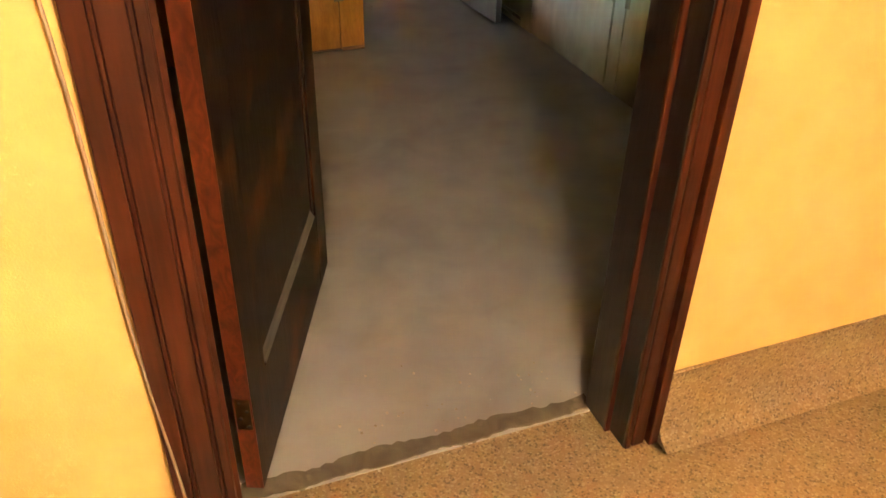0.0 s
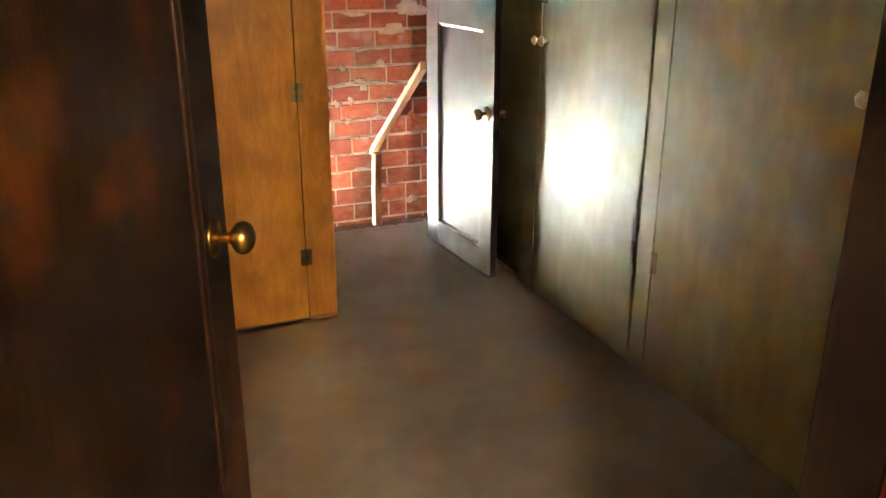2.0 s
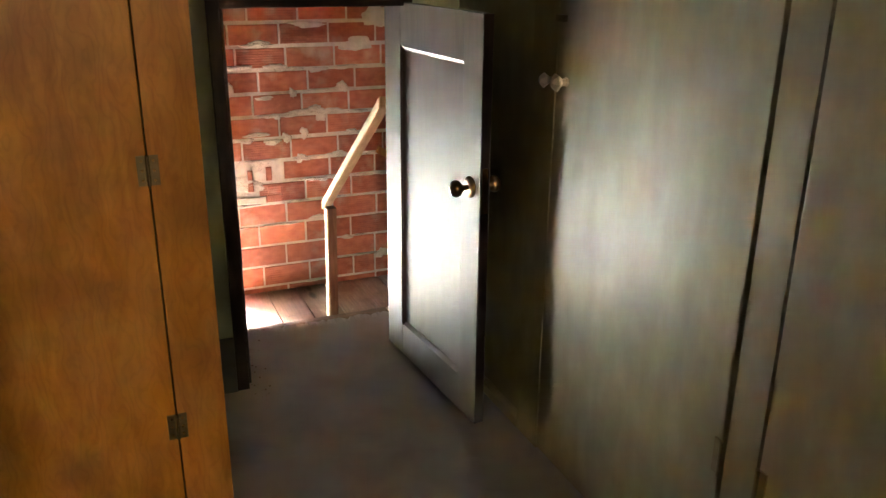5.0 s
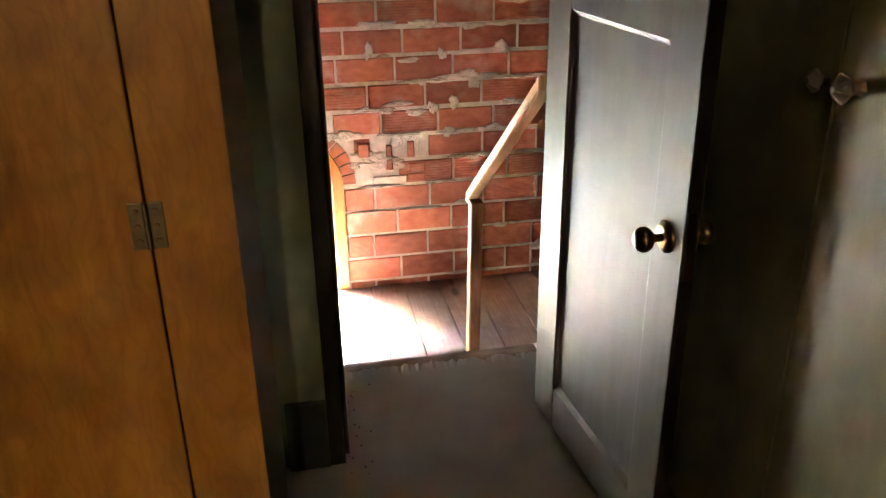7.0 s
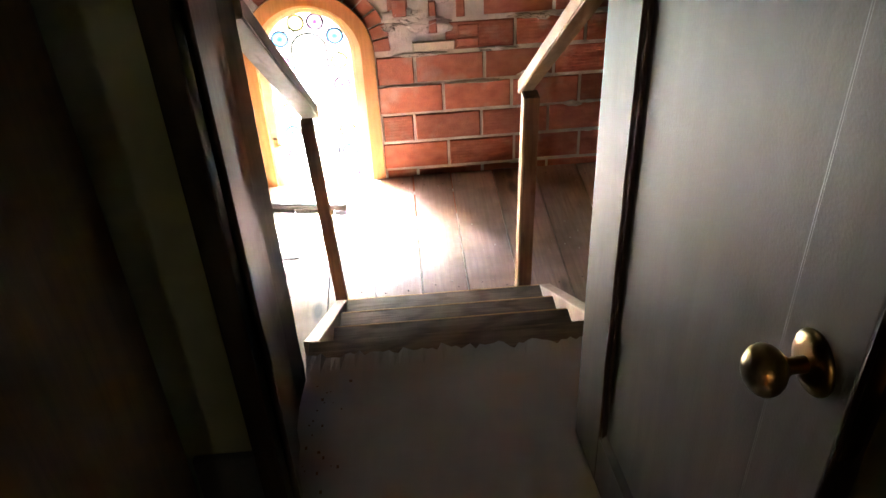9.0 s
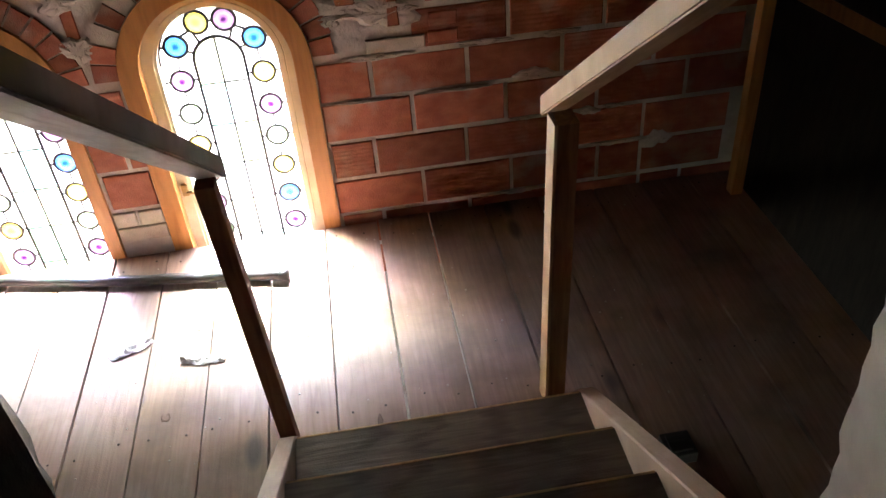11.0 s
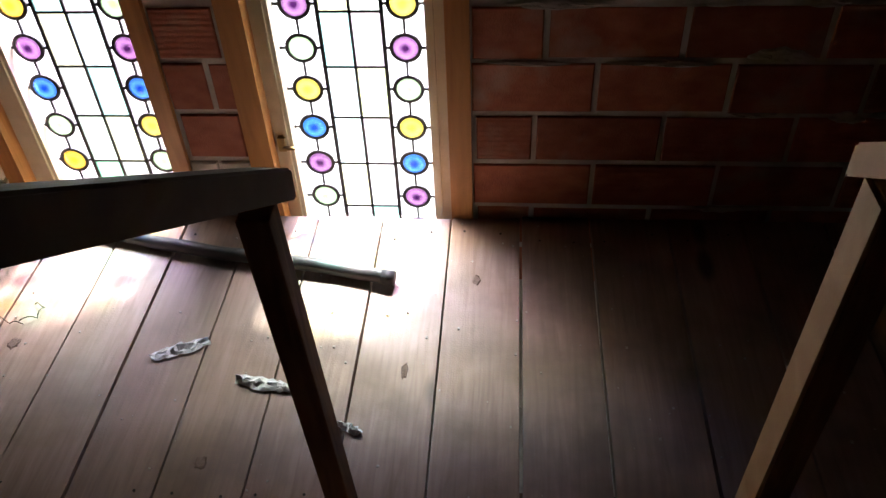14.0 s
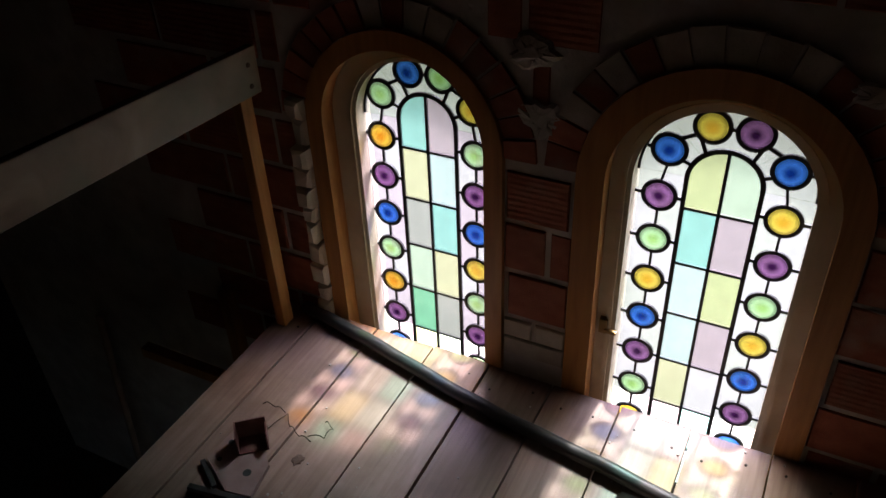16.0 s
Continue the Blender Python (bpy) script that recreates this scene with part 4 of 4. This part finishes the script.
def stringer(x0, x1, lift):
    bm = bmesh.new()
    pr = [(5.742, 0.0 + lift), (6.50, FZ + 0.088 + lift), (6.56, FZ + 0.002), (6.28, FZ + 0.002), (5.742, -0.36)]
    a = [[bm.verts.new((x, y, z)) for y, z in pr] for x in (x0, x1)]
    bm.faces.new(a[0]), bm.faces.new(a[1][::-1])
    for i in range(5):
        j = (i + 1) % 5
        bm.faces.new((a[0][i], a[0][j], a[1][j], a[1][i]))
    bmesh.ops.bevel(bm, geom=bm.edges[:], offset=0.003, segments=1, affect="EDGES")
    return bm


part("stringer", stringer(SX0 - 0.043, SX0 - 0.001, -0.01), board_pale, stair, "pale stringer board")
part("stringer", stringer(SX1 + 0.001, SX1 + 0.043, -0.01), board_pale, stair, "pale stringer board")
step = bmesh.new()
rng = random.Random(3)
edge = [(LX1 + i * (RX1 - LX1) / 60, 5.672 - 0.0002 * i + 0.012 * math.sin(i * 0.7) * rng.random() + rng.uniform(-0.012, 0.008)) for i in range(61)]
a = [step.verts.new((x, 5.612, 0.004)) for x, y in edge]
b = [step.verts.new((x, y, 0.004 + rng.uniform(-0.003, 0.004))) for x, y in edge]
d = [step.verts.new((x, y - 0.004, -0.010)) for x, y in edge]
for i in range(60):
    step.faces.new((a[i], a[i + 1], b[i + 1], b[i])), step.faces.new((b[i], b[i + 1], d[i + 1], d[i]))
single("floor_edge", step, concrete, "ragged torn edge of the grey floor covering", "floor covering", "structure")
single("landing", boxed(LX1, RX1, 5.624, 5.738, -0.12, -0.012), stair_wood, "wooden landing board in the attic doorway", "landing", "structure")


def rail(name, x, material, post_mat, label, zend, yend, slope, w, th, px, pw, pd, lean):
    """A sloping board rail on one post; its lower end is at yend, and the post's top leans by lean."""
    r = thing(name, (x, 6.53, FZ), label, "handrail", "stair handrails")
    y1 = 5.63
    rise = slope * (yend - y1)
    bm = bmesh.new()
    pr = [(yend, zend), (y1, zend + rise), (y1, zend + rise - th * 1.15), (yend, zend - th * 1.15)]
    a = [[bm.verts.new((xx, yy, zz)) for yy, zz in pr] for xx in (x - w / 2, x + w / 2)]
    bm.faces.new(a[0]), bm.faces.new(a[1][::-1])
    for i in range(4):
        j = (i + 1) % 4
        bm.faces.new((a[0][i], a[0][j], a[1][j], a[1][i]))
    bmesh.ops.bevel(bm, geom=bm.edges[:], offset=0.003, segments=2, affect="EDGES")
    part("handrail_board", bm, material, r)
    zt = zend - th * 1.15 + slope * (yend - 6.530 - pd) + 0.003

    def leaning(bm):
        for v in bm.verts:
            v.co.x += lean * (v.co.z - FZ) / (zt - FZ)
        return bm
    part("post", leaning(boxed(px, px + pw, 6.530, 6.530 + pd, FZ + 0.001, zt, b=0.003)), post_mat, r, "square upright post")
    return r, leaning, zt


# This post's red-brown stands for its shaded face.
right_rail, leaning, zt = rail("handrail", 1.850, pine, post_wood, "pale pine board handrail on a post beside the stair", 0.240, 6.622, 0.712, 0.046, 0.041, 1.826, 0.044, 0.058, 0.014)
# Added pale strip: window light painted on one side of the post.
part("batten", leaning(boxed(1.819, 1.8258, 6.531, 6.587, FZ + 0.001, zt - 0.002, b=0.001)), pine, right_rail, "pale strip painting the window-lit side of the post")
rail("handrail", 1.160, weathered, post_wood, "greyish weathered board handrail on a reddish post", 0.214, 6.598, 0.712, 0.054, 0.042, 1.162, 0.040, 0.042, -0.032)

guard = thing("guard_rail", (0.05, 7.37, FZ), "pale board guard rail on an orange post by the stairwell", "guard rail", "guard rails")
bm = boxed(0.050, 0.072, 5.75, 7.405, 0.0, 0.111, b=0.003)
for v in bm.verts:
    v.co.z += 0.098 + 0.078 * (7.405 - v.co.y)
part("rail_board", bm, weathered, guard, "wide pale board")
part("post", boxed(0.020, 0.0495, 7.352, 7.392, FZ + 0.001, 0.17, b=0.003), trim_wood, guard, "thin orange post")
for bz in (0.125, 0.175):
    part("bolt", turned(bmesh.new(), [(0.006, 0), (0.005, 0.003)], pose(0.072, 7.372, bz, 0, 90, 0), 10), wire_dark, guard)
guard2 = thing("guard_rail", (2.68, 7.33, FZ), "orange guard rail and post by the dark side stairwell", "guard rail", "guard rails")
part("post", boxed(2.655, 2.695, 7.300, 7.340, FZ + 0.001, 0.65, b=0.003), trim_wood, guard2, "thin orange post")
bm = boxed(-0.012, 0.012, -0.75, 0.75, -0.022, 0.022, b=0.003)
part("brace", moved(bm, pose(3.02, 7.32, -0.05, 0, 30, 0) @ pose(0, 0, 0, 0, 0, 90)), trim_wood, guard2, "slanting orange brace")

pipe = bmesh.new()
pts = []
for i in range(40):
    u = i / 39
    pts.append((0.065 + u * 1.115, 7.432 - 0.232 * u ** 0.92 + 0.006 * math.sin(9 * u), FZ + 0.0180 + 0.003 * math.sin(21 * u) ** 2))
tube(pipe, pts, 0.0172, 14)
hose = thing("hose", (0.62, 7.3, FZ), "black rubber hose lying across the planks by the windows", "hose")
part("main_tube", pipe, pipe_black, hose, smooth=True)
part("end_ring", tube(bmesh.new(), [pts[-2], pts[-1]], 0.0182, 14), lead, hose, "dull end ferrule", True)


def crumpled(name, x0, y0, x1, y1, width, seed, label):
    bm = bmesh.new()
    r = random.Random(seed)
    a, b = Vector((x0, y0)), Vector((x1, y1))
    v = (b - a)
    s = Vector((-v.y, v.x)).normalized()
    nu, nv = 16, 6
    vs = []
    for i in range(nu):
        row = []
        for j in range(nv):
            u, w = i / (nu - 1), j / (nv - 1) - 0.5
            p = a + v * u + s * width * w * (0.55 + 0.45 * math.sin(math.pi * u) + r.uniform(-0.12, 0.12))
            row.append(bm.verts.new((p.x + r.uniform(-.003, .003), p.y + r.uniform(-.003, .003), FZ + 0.003 + r.uniform(0, 0.014) * (1 - abs(2 * w)))))
        vs.append(row)
    for i in range(nu - 1):
        for j in range(nv - 1):
            bm.faces.new((vs[i][j], vs[i + 1][j], vs[i + 1][j + 1], vs[i][j + 1]))
    return single(name, bm, paper_foil, label, "litter", group="litter on the planks")


crumpled("paper_scrap", 0.670, 6.957, 0.786, 7.012, 0.036, 1, "crumpled strip of white paper on the planks")
crumpled("paper_scrap", 0.874, 6.906, 1.000, 6.884, 0.034, 2, "torn strip of white paper on the planks")
crumpled("paper_scrap", 1.110, 6.802, 1.160, 6.780, 0.022, 3, "small scrap of white paper on the planks")

device = thing("switch_box", (0.235, 6.925, FZ), "old red-painted metal switch box with loose wires", "switch box")
bm = sheet(bmesh.new(), [(0.155, -6.900), (0.251, -6.844), (0.311, -6.857), (0.295, -6.945), (0.232, -6.995), (0.159, -6.991)], 0.0, 0.012)
part("plate", moved(bm, Matrix.Translation((0, 0, FZ + 0.001)) @ pose(0, 0, 0, 90, 0, 0)), pink_primer, device, "worn pinkish base plate with holes")
bm = bmesh.new()
for q in ((-0.035, 0.035, 0.030, 0.033, 0.0, 0.055), (-0.035, -0.032, -0.02, 0.030, 0.0, 0.055), (0.032, 0.035, -0.02, 0.030, 0.0, 0.040), (-0.035, 0.035, -0.02, 0.030, 0.0, 0.003)):
    box(bm, *q)
part("open_housing", moved(bm, pose(0.232, 6.972, FZ + 0.0135, 0, 0, 40)), rust_red, device, "open red sheet-metal housing")
# Black discs laid on the solid plate paint the dark of its holes.
for hx, hy, hr in ((0.178, 6.960, 0.007), (0.184, 6.909, 0.006), (0.265, 6.904, 0.010)):
    part("hole", turned(bmesh.new(), [(hr, 0.0), (hr * 0.9, 0.001)], pose(hx, hy, FZ + 0.0131), 14), pipe_black, device)
for ends in (((0.225, 6.990), (0.240, 7.094), (0.268, 7.062), (0.304, 7.047), (0.352, 7.041)), ((0.165, 7.096), (0.200, 7.100), (0.245, 7.090)), ((0.337, 7.109), (0.366, 7.098), (0.362, 7.066), (0.318, 7.050))):
    track = []
    for (ax, ay), (bx, by) in zip(ends, ends[1:]):
        for i in range(5):
            u = i / 5
            track.append((ax + (bx - ax) * u, ay + (by - ay) * u + 0.002 * math.sin(6.28 * u), FZ + 0.0025 + 0.010 * math.sin(3.14 * u)))
    part("wire", tube(bmesh.new(), track, 0.0013, 6), wire_dark, device, "thin bent wire", True)
part("bar", moved(boxed(-0.074, 0.074, -0.007, 0.007, 0, 0.012, b=0.002), pose(0.240, 6.834, FZ + 0.001, 0, 0, 9)), pipe_black, device, "dark metal bar")
part("bar", moved(boxed(-0.046, 0.040, -0.006, 0.006, 0, 0.010, b=0.002), pose(0.186, 6.868, FZ + 0.001, 0, 0, -33)), pipe_black, device, "dark metal bar")

# ---- dim things beyond the platform ----
for x0, y0, z0, x1, y1, z1 in ((-0.62, 7.40, -0.96, -0.20, 7.40, -0.96), (-0.24, 7.43, -1.90, -0.22, 7.43, -0.60)):
    bm = bmesh.new()
    a, b = Vector((x0, y0, z0)), Vector((x1, y1, z1))
    tube(bm, [a, a.lerp(b, 0.5), b], 0.026, 4)
    single("timber_brace", bm, trim_wood, "dim orange timber brace below the platform", "brace")
bm = bmesh.new()
tube(bm, [(-0.66, 7.22, -1.9), (-0.64, 7.25, -1.3), (-0.62, 7.28, -0.72)], 0.011, 8)
single("pole", bm, cable_white, "thin pale pole standing in the dark stairwell", "pole", smooth=True)
bm = boxed(2.05, 2.12, 6.29, 6.36, FZ + 0.001, FZ + 0.035, b=0.004)
box(bm, 2.06, 2.11, 6.30, 6.35, FZ + 0.034, FZ + 0.042, b=0.002)
single("junction_box", bm, pipe_black, "small black box lying on the planks beside the stair", "box")

# ---- crumbs ----
rng = random.Random(11)
bm = bmesh.new()
for i in range(170):
    x, y = rng.uniform(AX0 + 0.05, 2.3), rng.uniform(6.46, FY1 - 0.02)
    s = rng.choice((0.001, 0.0015, 0.002, 0.0025))
    box(bm, x - s, x + s, y - s * rng.uniform(.6, 1.6), y + s, FZ + 0.0003, FZ + s * 1.3, m=None)
single("crumbs", bm, crumb_grey, "scattered crumbs of mortar and dirt on the planks", "debris", "stuff")
bm = bmesh.new()
for i in range(90):
    x, y = rng.uniform(0.2, 0.85), 1.81 + abs(rng.gauss(0, 0.14))
    s = rng.choice((0.001, 0.002, 0.003))
    box(bm, x - s, x + s, y - s, y + s * rng.uniform(.8, 2), 0.0003, s)
single("grit", bm, crumb_grey, "fine grit and chips on the floor by the threshold", "debris", "stuff")

bm = bmesh.new()
for i in range(34):
    x, y = D2L + 0.02 + abs(rng.gauss(0, 0.05)), rng.uniform(5.12, 5.58)
    s = rng.choice((0.001, 0.0015, 0.0025))
    box(bm, x - s, x + s * rng.uniform(0.6, 1.8), y - s, y + s * rng.uniform(0.8, 2), 0.0003, s * 0.8)
single("dirt", bm, shadow_wood, "dark dirt and splinters along the attic door frame", "debris", "stuff")

# ---- planks ----
platform = new("floor_attic")
tagged(platform, "worn wide-plank attic floor with dark gaps", "floor", kind="structure")
rng = random.Random(2)
joints = [AX0, 0.108, 0.281, 0.453, 0.612, 0.783, 0.954, 1.124, 1.299, 1.477, 1.650, 1.842, 2.030, 2.226, 2.400, 2.560, AX1]
for xa, xb in zip(joints, joints[1:]):
    x0, x1 = xa + rng.uniform(0.0015, 0.0035), xb - rng.uniform(0.0015, 0.0035)
    y1 = FY1 + rng.uniform(-0.008, 0.004) + (0.006 if x0 > 1.34 else 0.0)
    z = FZ + rng.uniform(-0.002, 0.001)
    bm = boxed(x0, x1, D2Y1 + 0.02, y1, z - 0.03, z, b=0.0016)
    part("plank", bm, old_plank, platform)

# Dark knots and nail heads, flush in the planks.
knot_wood = surface("dark_knot_wood", (0.125, 0.082, 0.066), (0.24, 0.160, 0.130), grain=90, warp=3.0, rough=(0.75, 0.9), bump=0.03)
knot_wood.node_tree.nodes["Principled BSDF"].inputs["Specular IOR Level"].default_value = 0.2
nail_iron = surface("dark_nail_iron", (0.03, 0.025, 0.022), (0.07, 0.055, 0.045), grain=60, rough=(0.4, 0.6), metal=0.7)
rng = random.Random(6)
for kx, ky, ra, rb in ((1.748, 6.686, 0.012, 0.015), (1.372, 7.225, 0.007, 0.014), (1.230, 6.944, 0.006, 0.018), (1.569, 6.918, 0.009, 0.013), (1.549, 6.642, 0.012, 0.014), (1.404, 6.560, 0.006, 0.026),
                       (2.141, 6.605, 0.022, 0.014), (2.080, 6.66, 0.010, 0.012), (0.855, 6.702, 0.010, 0.013), (1.509, 7.126, 0.005, 0.009), (0.34, 6.99, 0.010, 0.014)):
    bm = bmesh.new()
    ring = [bm.verts.new((kx + ra * (1 + rng.uniform(-0.3, 0.2)) * math.cos(a), ky + rb * (1 + rng.uniform(-0.3, 0.2)) * math.sin(a), FZ + 0.0006)) for a in (2 * math.pi * i / 16 for i in range(16))]
    foot = [bm.verts.new((kx + (v.co.x - kx) * 1.3, ky + (v.co.y - ky) * 1.3, FZ - 0.0015)) for v in ring]
    bm.faces.new(ring)
    for i in range(16):
        bm.faces.new((foot[i], foot[(i + 1) % 16], ring[(i + 1) % 16], ring[i]))
    part("knot", bm, knot_wood, platform)
nail_mesh = finish(turned(bmesh.new(), [(0.0030, -0.004), (0.0030, 0.0010), (0.002, 0.0016)], Matrix.Identity(4), 8), "nail", nail_iron)
for xa, xb in zip(joints, joints[1:]):
    for ny in (7.385, 6.62):
        for u in (0.22, 0.76):
            ob = new("nail", nail_mesh)
            ob.location = (xa + (xb - xa) * u + rng.uniform(-0.012, 0.012), ny + rng.uniform(-0.022, 0.022), FZ)
            under(ob, platform)

# ---- clay tiles of the window wall ----
rng = random.Random(8)
COURSE, LEN, Z0 = 0.1362, 0.296, -0.545
ROW_SHIFT = {2: -0.016, 3: 0.020, 5: 0.018, 6: -0.078, 9: -0.108, 10: -0.084, 11: 0.036}


def blocked(x, z):
    for w in WINS:
        c, r = (w["ol"] + w["o_r"]) / 2, (w["o_r"] - w["ol"]) / 2
        if z <= SPRING + 0.02:
            if w["ol"] - 0.004 < x < w["o_r"] + 0.004:
                return True
        elif math.hypot(x - c, z - SPRING) < r + 0.082:
            return True
    return False


for row in range(-2, 13):
    joint = 0.007 if row < 4 else 0.011
    za, zb = Z0 + row * COURSE + joint, Z0 + (row + 1) * COURSE - joint
    x = (-0.279 if row % 2 else -0.427) + ROW_SHIFT.get(row, 0.0) - LEN * (ROW_SHIFT.get(row, 0.0) > 0) + rng.uniform(-0.006, 0.006)
    while x < 2.55:
        ln = LEN * (0.5 if x > 1.9 and rng.random() < 0.12 else 1.0)
        xa, xb = x + 0.006, x + ln - 0.006
        x += ln
        # Cut the tile where it meets an opening.
        probe = [xa + (xb - xa) * i / 24 for i in range(25)]
        free = [p for p in probe if not (blocked(p, za) or blocked(p, zb) or blocked(p, (za + zb) / 2))]
        if len(free) < 4 or (row > 3 and 1.44 < (xa + xb) / 2 < 1.74 and row in (4, 5)):
            continue
        runs, cur = [], [free[0]]
        for p, q in zip(free, free[1:]):
            if q - p > (xb - xa) / 24 * 1.5:
                runs.append(cur)
                cur = []
            cur.append(q)
        runs.append(cur)
        for run in runs:
            if run[-1] - run[0] < 0.03:
                continue
            f = WY + rng.uniform(-0.003, 0.003)
            pier = WINS[0]["o_r"] < run[0] < WINS[1]["ol"]
            mt = clay_tile if rng.random() < 0.42 else clay_tile_smooth
            if pier and za < -0.425:
                continue
            part("clay_tile", slab(bmesh.new(), run[0], run[-1], f, WB0 + 0.002, za + rng.uniform(-.002, .002), zb + rng.uniform(-.002, .002), 0.003), mt, wall)
for z, x0, x1 in ((-0.528, 0.645, 0.800), (-0.470, 0.645, 0.715), (-0.470, 0.725, 0.800)):
    part("white_brick", slab(bmesh.new(), x0, x1, WY - 0.004, WB0 + 0.002, z, z + 0.052, 0.003), white_brick, wall)
part("white_brick", slab(bmesh.new(), 1.515, 1.690, WY - 0.006, WB0 + 0.002, 0.012, 0.052, 0.003), white_brick, wall)
part("clay_tile", slab(bmesh.new(), 1.700, 1.790, WY - 0.004, WB0 + 0.002, 0.020, 0.058, 0.003), clay_tile_smooth, wall)
part("clay_tile", slab(bmesh.new(), 1.705, 1.790, WY - 0.003, WB0 + 0.002, 0.070, 0.115, 0.003), clay_tile, wall)

for x0, x1, z0, z1 in ((1.588, 1.618, 0.160, 0.222), (1.584, 1.620, 0.088, 0.148), (1.700, 1.735, 0.150, 0.235), (1.440, 1.500, 0.165, 0.238)):
    part("tile_piece", slab(bmesh.new(), x0, x1, WY - 0.0085, WB0 + 0.002, z0, z1, 0.004), clay_tile_smooth, wall)

# The broken whitish brick edge left of the far window, proud of the tiles.
rng = random.Random(21)
z = FZ + 0.006
while z < 0.05:
    h = rng.uniform(0.042, 0.066)
    bm = slab(bmesh.new(), 0.108 + rng.uniform(-0.010, 0.006), 0.147 + rng.uniform(-0.008, 0.002), WY - 0.034 + rng.uniform(-0.008, 0.008), WB0 + 0.002, z, z + h, 0.007)
    for v in bm.verts:
        v.co += Vector((rng.uniform(-0.004, 0.003), rng.uniform(-0.004, 0.003), rng.uniform(-0.003, 0.003)))
    part("rim_brick", bm, white_brick, wall, "chipped whitewashed brick")
    z += h + rng.uniform(0.003, 0.009)

# Rowlock bricks over the two arches.
for w in WINS:
    c, r = (w["ol"] + w["o_r"]) / 2, (w["o_r"] - w["ol"]) / 2
    K = 17
    for i in range(K):
        a0, a1 = math.pi * (i + 0.06) / K, math.pi * (i + 0.94) / K
        ri, ro = r + 0.004, r + rng.uniform(0.068, 0.078)
        out = [(c + ri * math.cos(a0), SPRING + ri * math.sin(a0)), (c + ro * math.cos(a0), SPRING + ro * math.sin(a0)), (c + ro * math.cos(a1), SPRING + ro * math.sin(a1)), (c + ri * math.cos(a1), SPRING + ri * math.sin(a1))]
        part("arch_brick", sheet(bmesh.new(), out, WY - rng.uniform(0.0, 0.006), WB0 + 0.004), white_brick if rng.random() < (0.6 if c > 0.7 else 0.3) and i > 5 else clay_tile_smooth, wall)


def smear(x, z, w, h, seed):
    """A lumpy patch of mortar left on the tiles."""
    r = random.Random(seed)
    bm = bmesh.new()
    k = 30
    rim = []
    joint = Z0 + COURSE * round((z - Z0) / COURSE)
    z += 0.55 * (joint - z)
    w, h = w * 1.2, h * 0.85
    p1, p2, p3 = (r.uniform(0, 6.28) for _ in range(3))
    for i in range(k):
        a = 2 * math.pi * i / k
        s = 0.78 + 0.13 * math.sin(2 * a + p1) + 0.11 * math.sin(3 * a + p2) + 0.07 * math.sin(7 * a + p3) + r.uniform(-0.03, 0.03)
        rim.append((x + w / 2 * s * math.cos(a), z + h / 2 * s * math.sin(a)))
    o = [bm.verts.new((a, WY + 0.002, b)) for a, b in rim]
    m = [bm.verts.new((x + (a - x) * 0.8, WY - r.uniform(0.0035, 0.006), z + (b - z) * 0.8)) for a, b in rim]
    g = [bm.verts.new((x + (a - x) * 0.4, WY - r.uniform(0.004, 0.009), z + (b - z) * 0.4)) for a, b in rim]
    for p, q in ((o, m), (m, g)):
        for i in range(k):
            j = (i + 1) % k
            bm.faces.new((p[i], p[j], q[j], q[i]))
    bm.faces.new(g)
    part("mortar_smear", bm, mortar, wall, "dried mortar smeared over the tiles")


for i, (x, z, w, h) in enumerate(((1.47, 0.20, 0.16, 0.12), (1.58, 0.13, 0.20, 0.16), (1.66, 0.22, 0.12, 0.10), (1.40, 0.30, 0.14, 0.08), (2.03, 0.61, 0.10, 0.07), (1.89, 0.67, 0.05, 0.10), (2.12, 0.57, 0.16, 0.05),
                                  (1.72, 0.62, 0.12, 0.05), (1.60, 0.40, 0.10, 0.05), (1.95, 0.45, 0.06, 0.10), (1.52, 0.74, 0.05, 0.12), (1.80, 0.86, 0.14, 0.05), (2.15, 0.30, 0.14, 0.06), (2.02, -0.10, 0.12, 0.06),
                                  (2.30, 0.95, 0.25, 0.12), (2.45, 1.12, 0.25, 0.2), (0.72, 0.12, 0.10, 0.14), (0.70, 0.26, 0.12, 0.10), (1.30, 0.30, 0.12, 0.06), (2.44, -0.42, 0.10, 0.12), (1.42, 0.10, 0.05, 0.06), (2.20, -0.28, 0.08, 0.05),
                                  (1.66, 0.47, 0.16, 0.05), (1.78, 0.54, 0.07, 0.06), (1.94, 0.58, 0.20, 0.05), (2.06, 0.50, 0.06, 0.11), (1.75, 0.36, 0.14, 0.05), (1.92, 0.28, 0.06, 0.10), (1.84, 0.40, 0.06, 0.10),
                                  (1.48, 0.42, 0.08, 0.05), (1.56, 0.86, 0.18, 0.05), (2.05, 0.80, 0.12, 0.05), (2.20, 0.72, 0.08, 0.10), (1.70, 0.98, 0.20, 0.06), (2.00, 1.05, 0.25, 0.06), (2.25, 0.42, 0.12, 0.05), (2.05, 0.12, 0.08, 0.05))):
    smear(x, z, w, h, 60 + i)
rng = random.Random(33)
for i in range(46):
    row = rng.choice((0, 1, 2, 3, 4, 4, 5, 5, 6, 6, 7, 7, 8, 8, 9, 10))
    smear(rng.uniform(1.42, 2.5), Z0 + COURSE * row + rng.uniform(-0.008, 0.008), rng.uniform(0.07, 0.24), rng.uniform(0.024, 0.042) * (1.0 if row > 3 else 0.75), 200 + i)
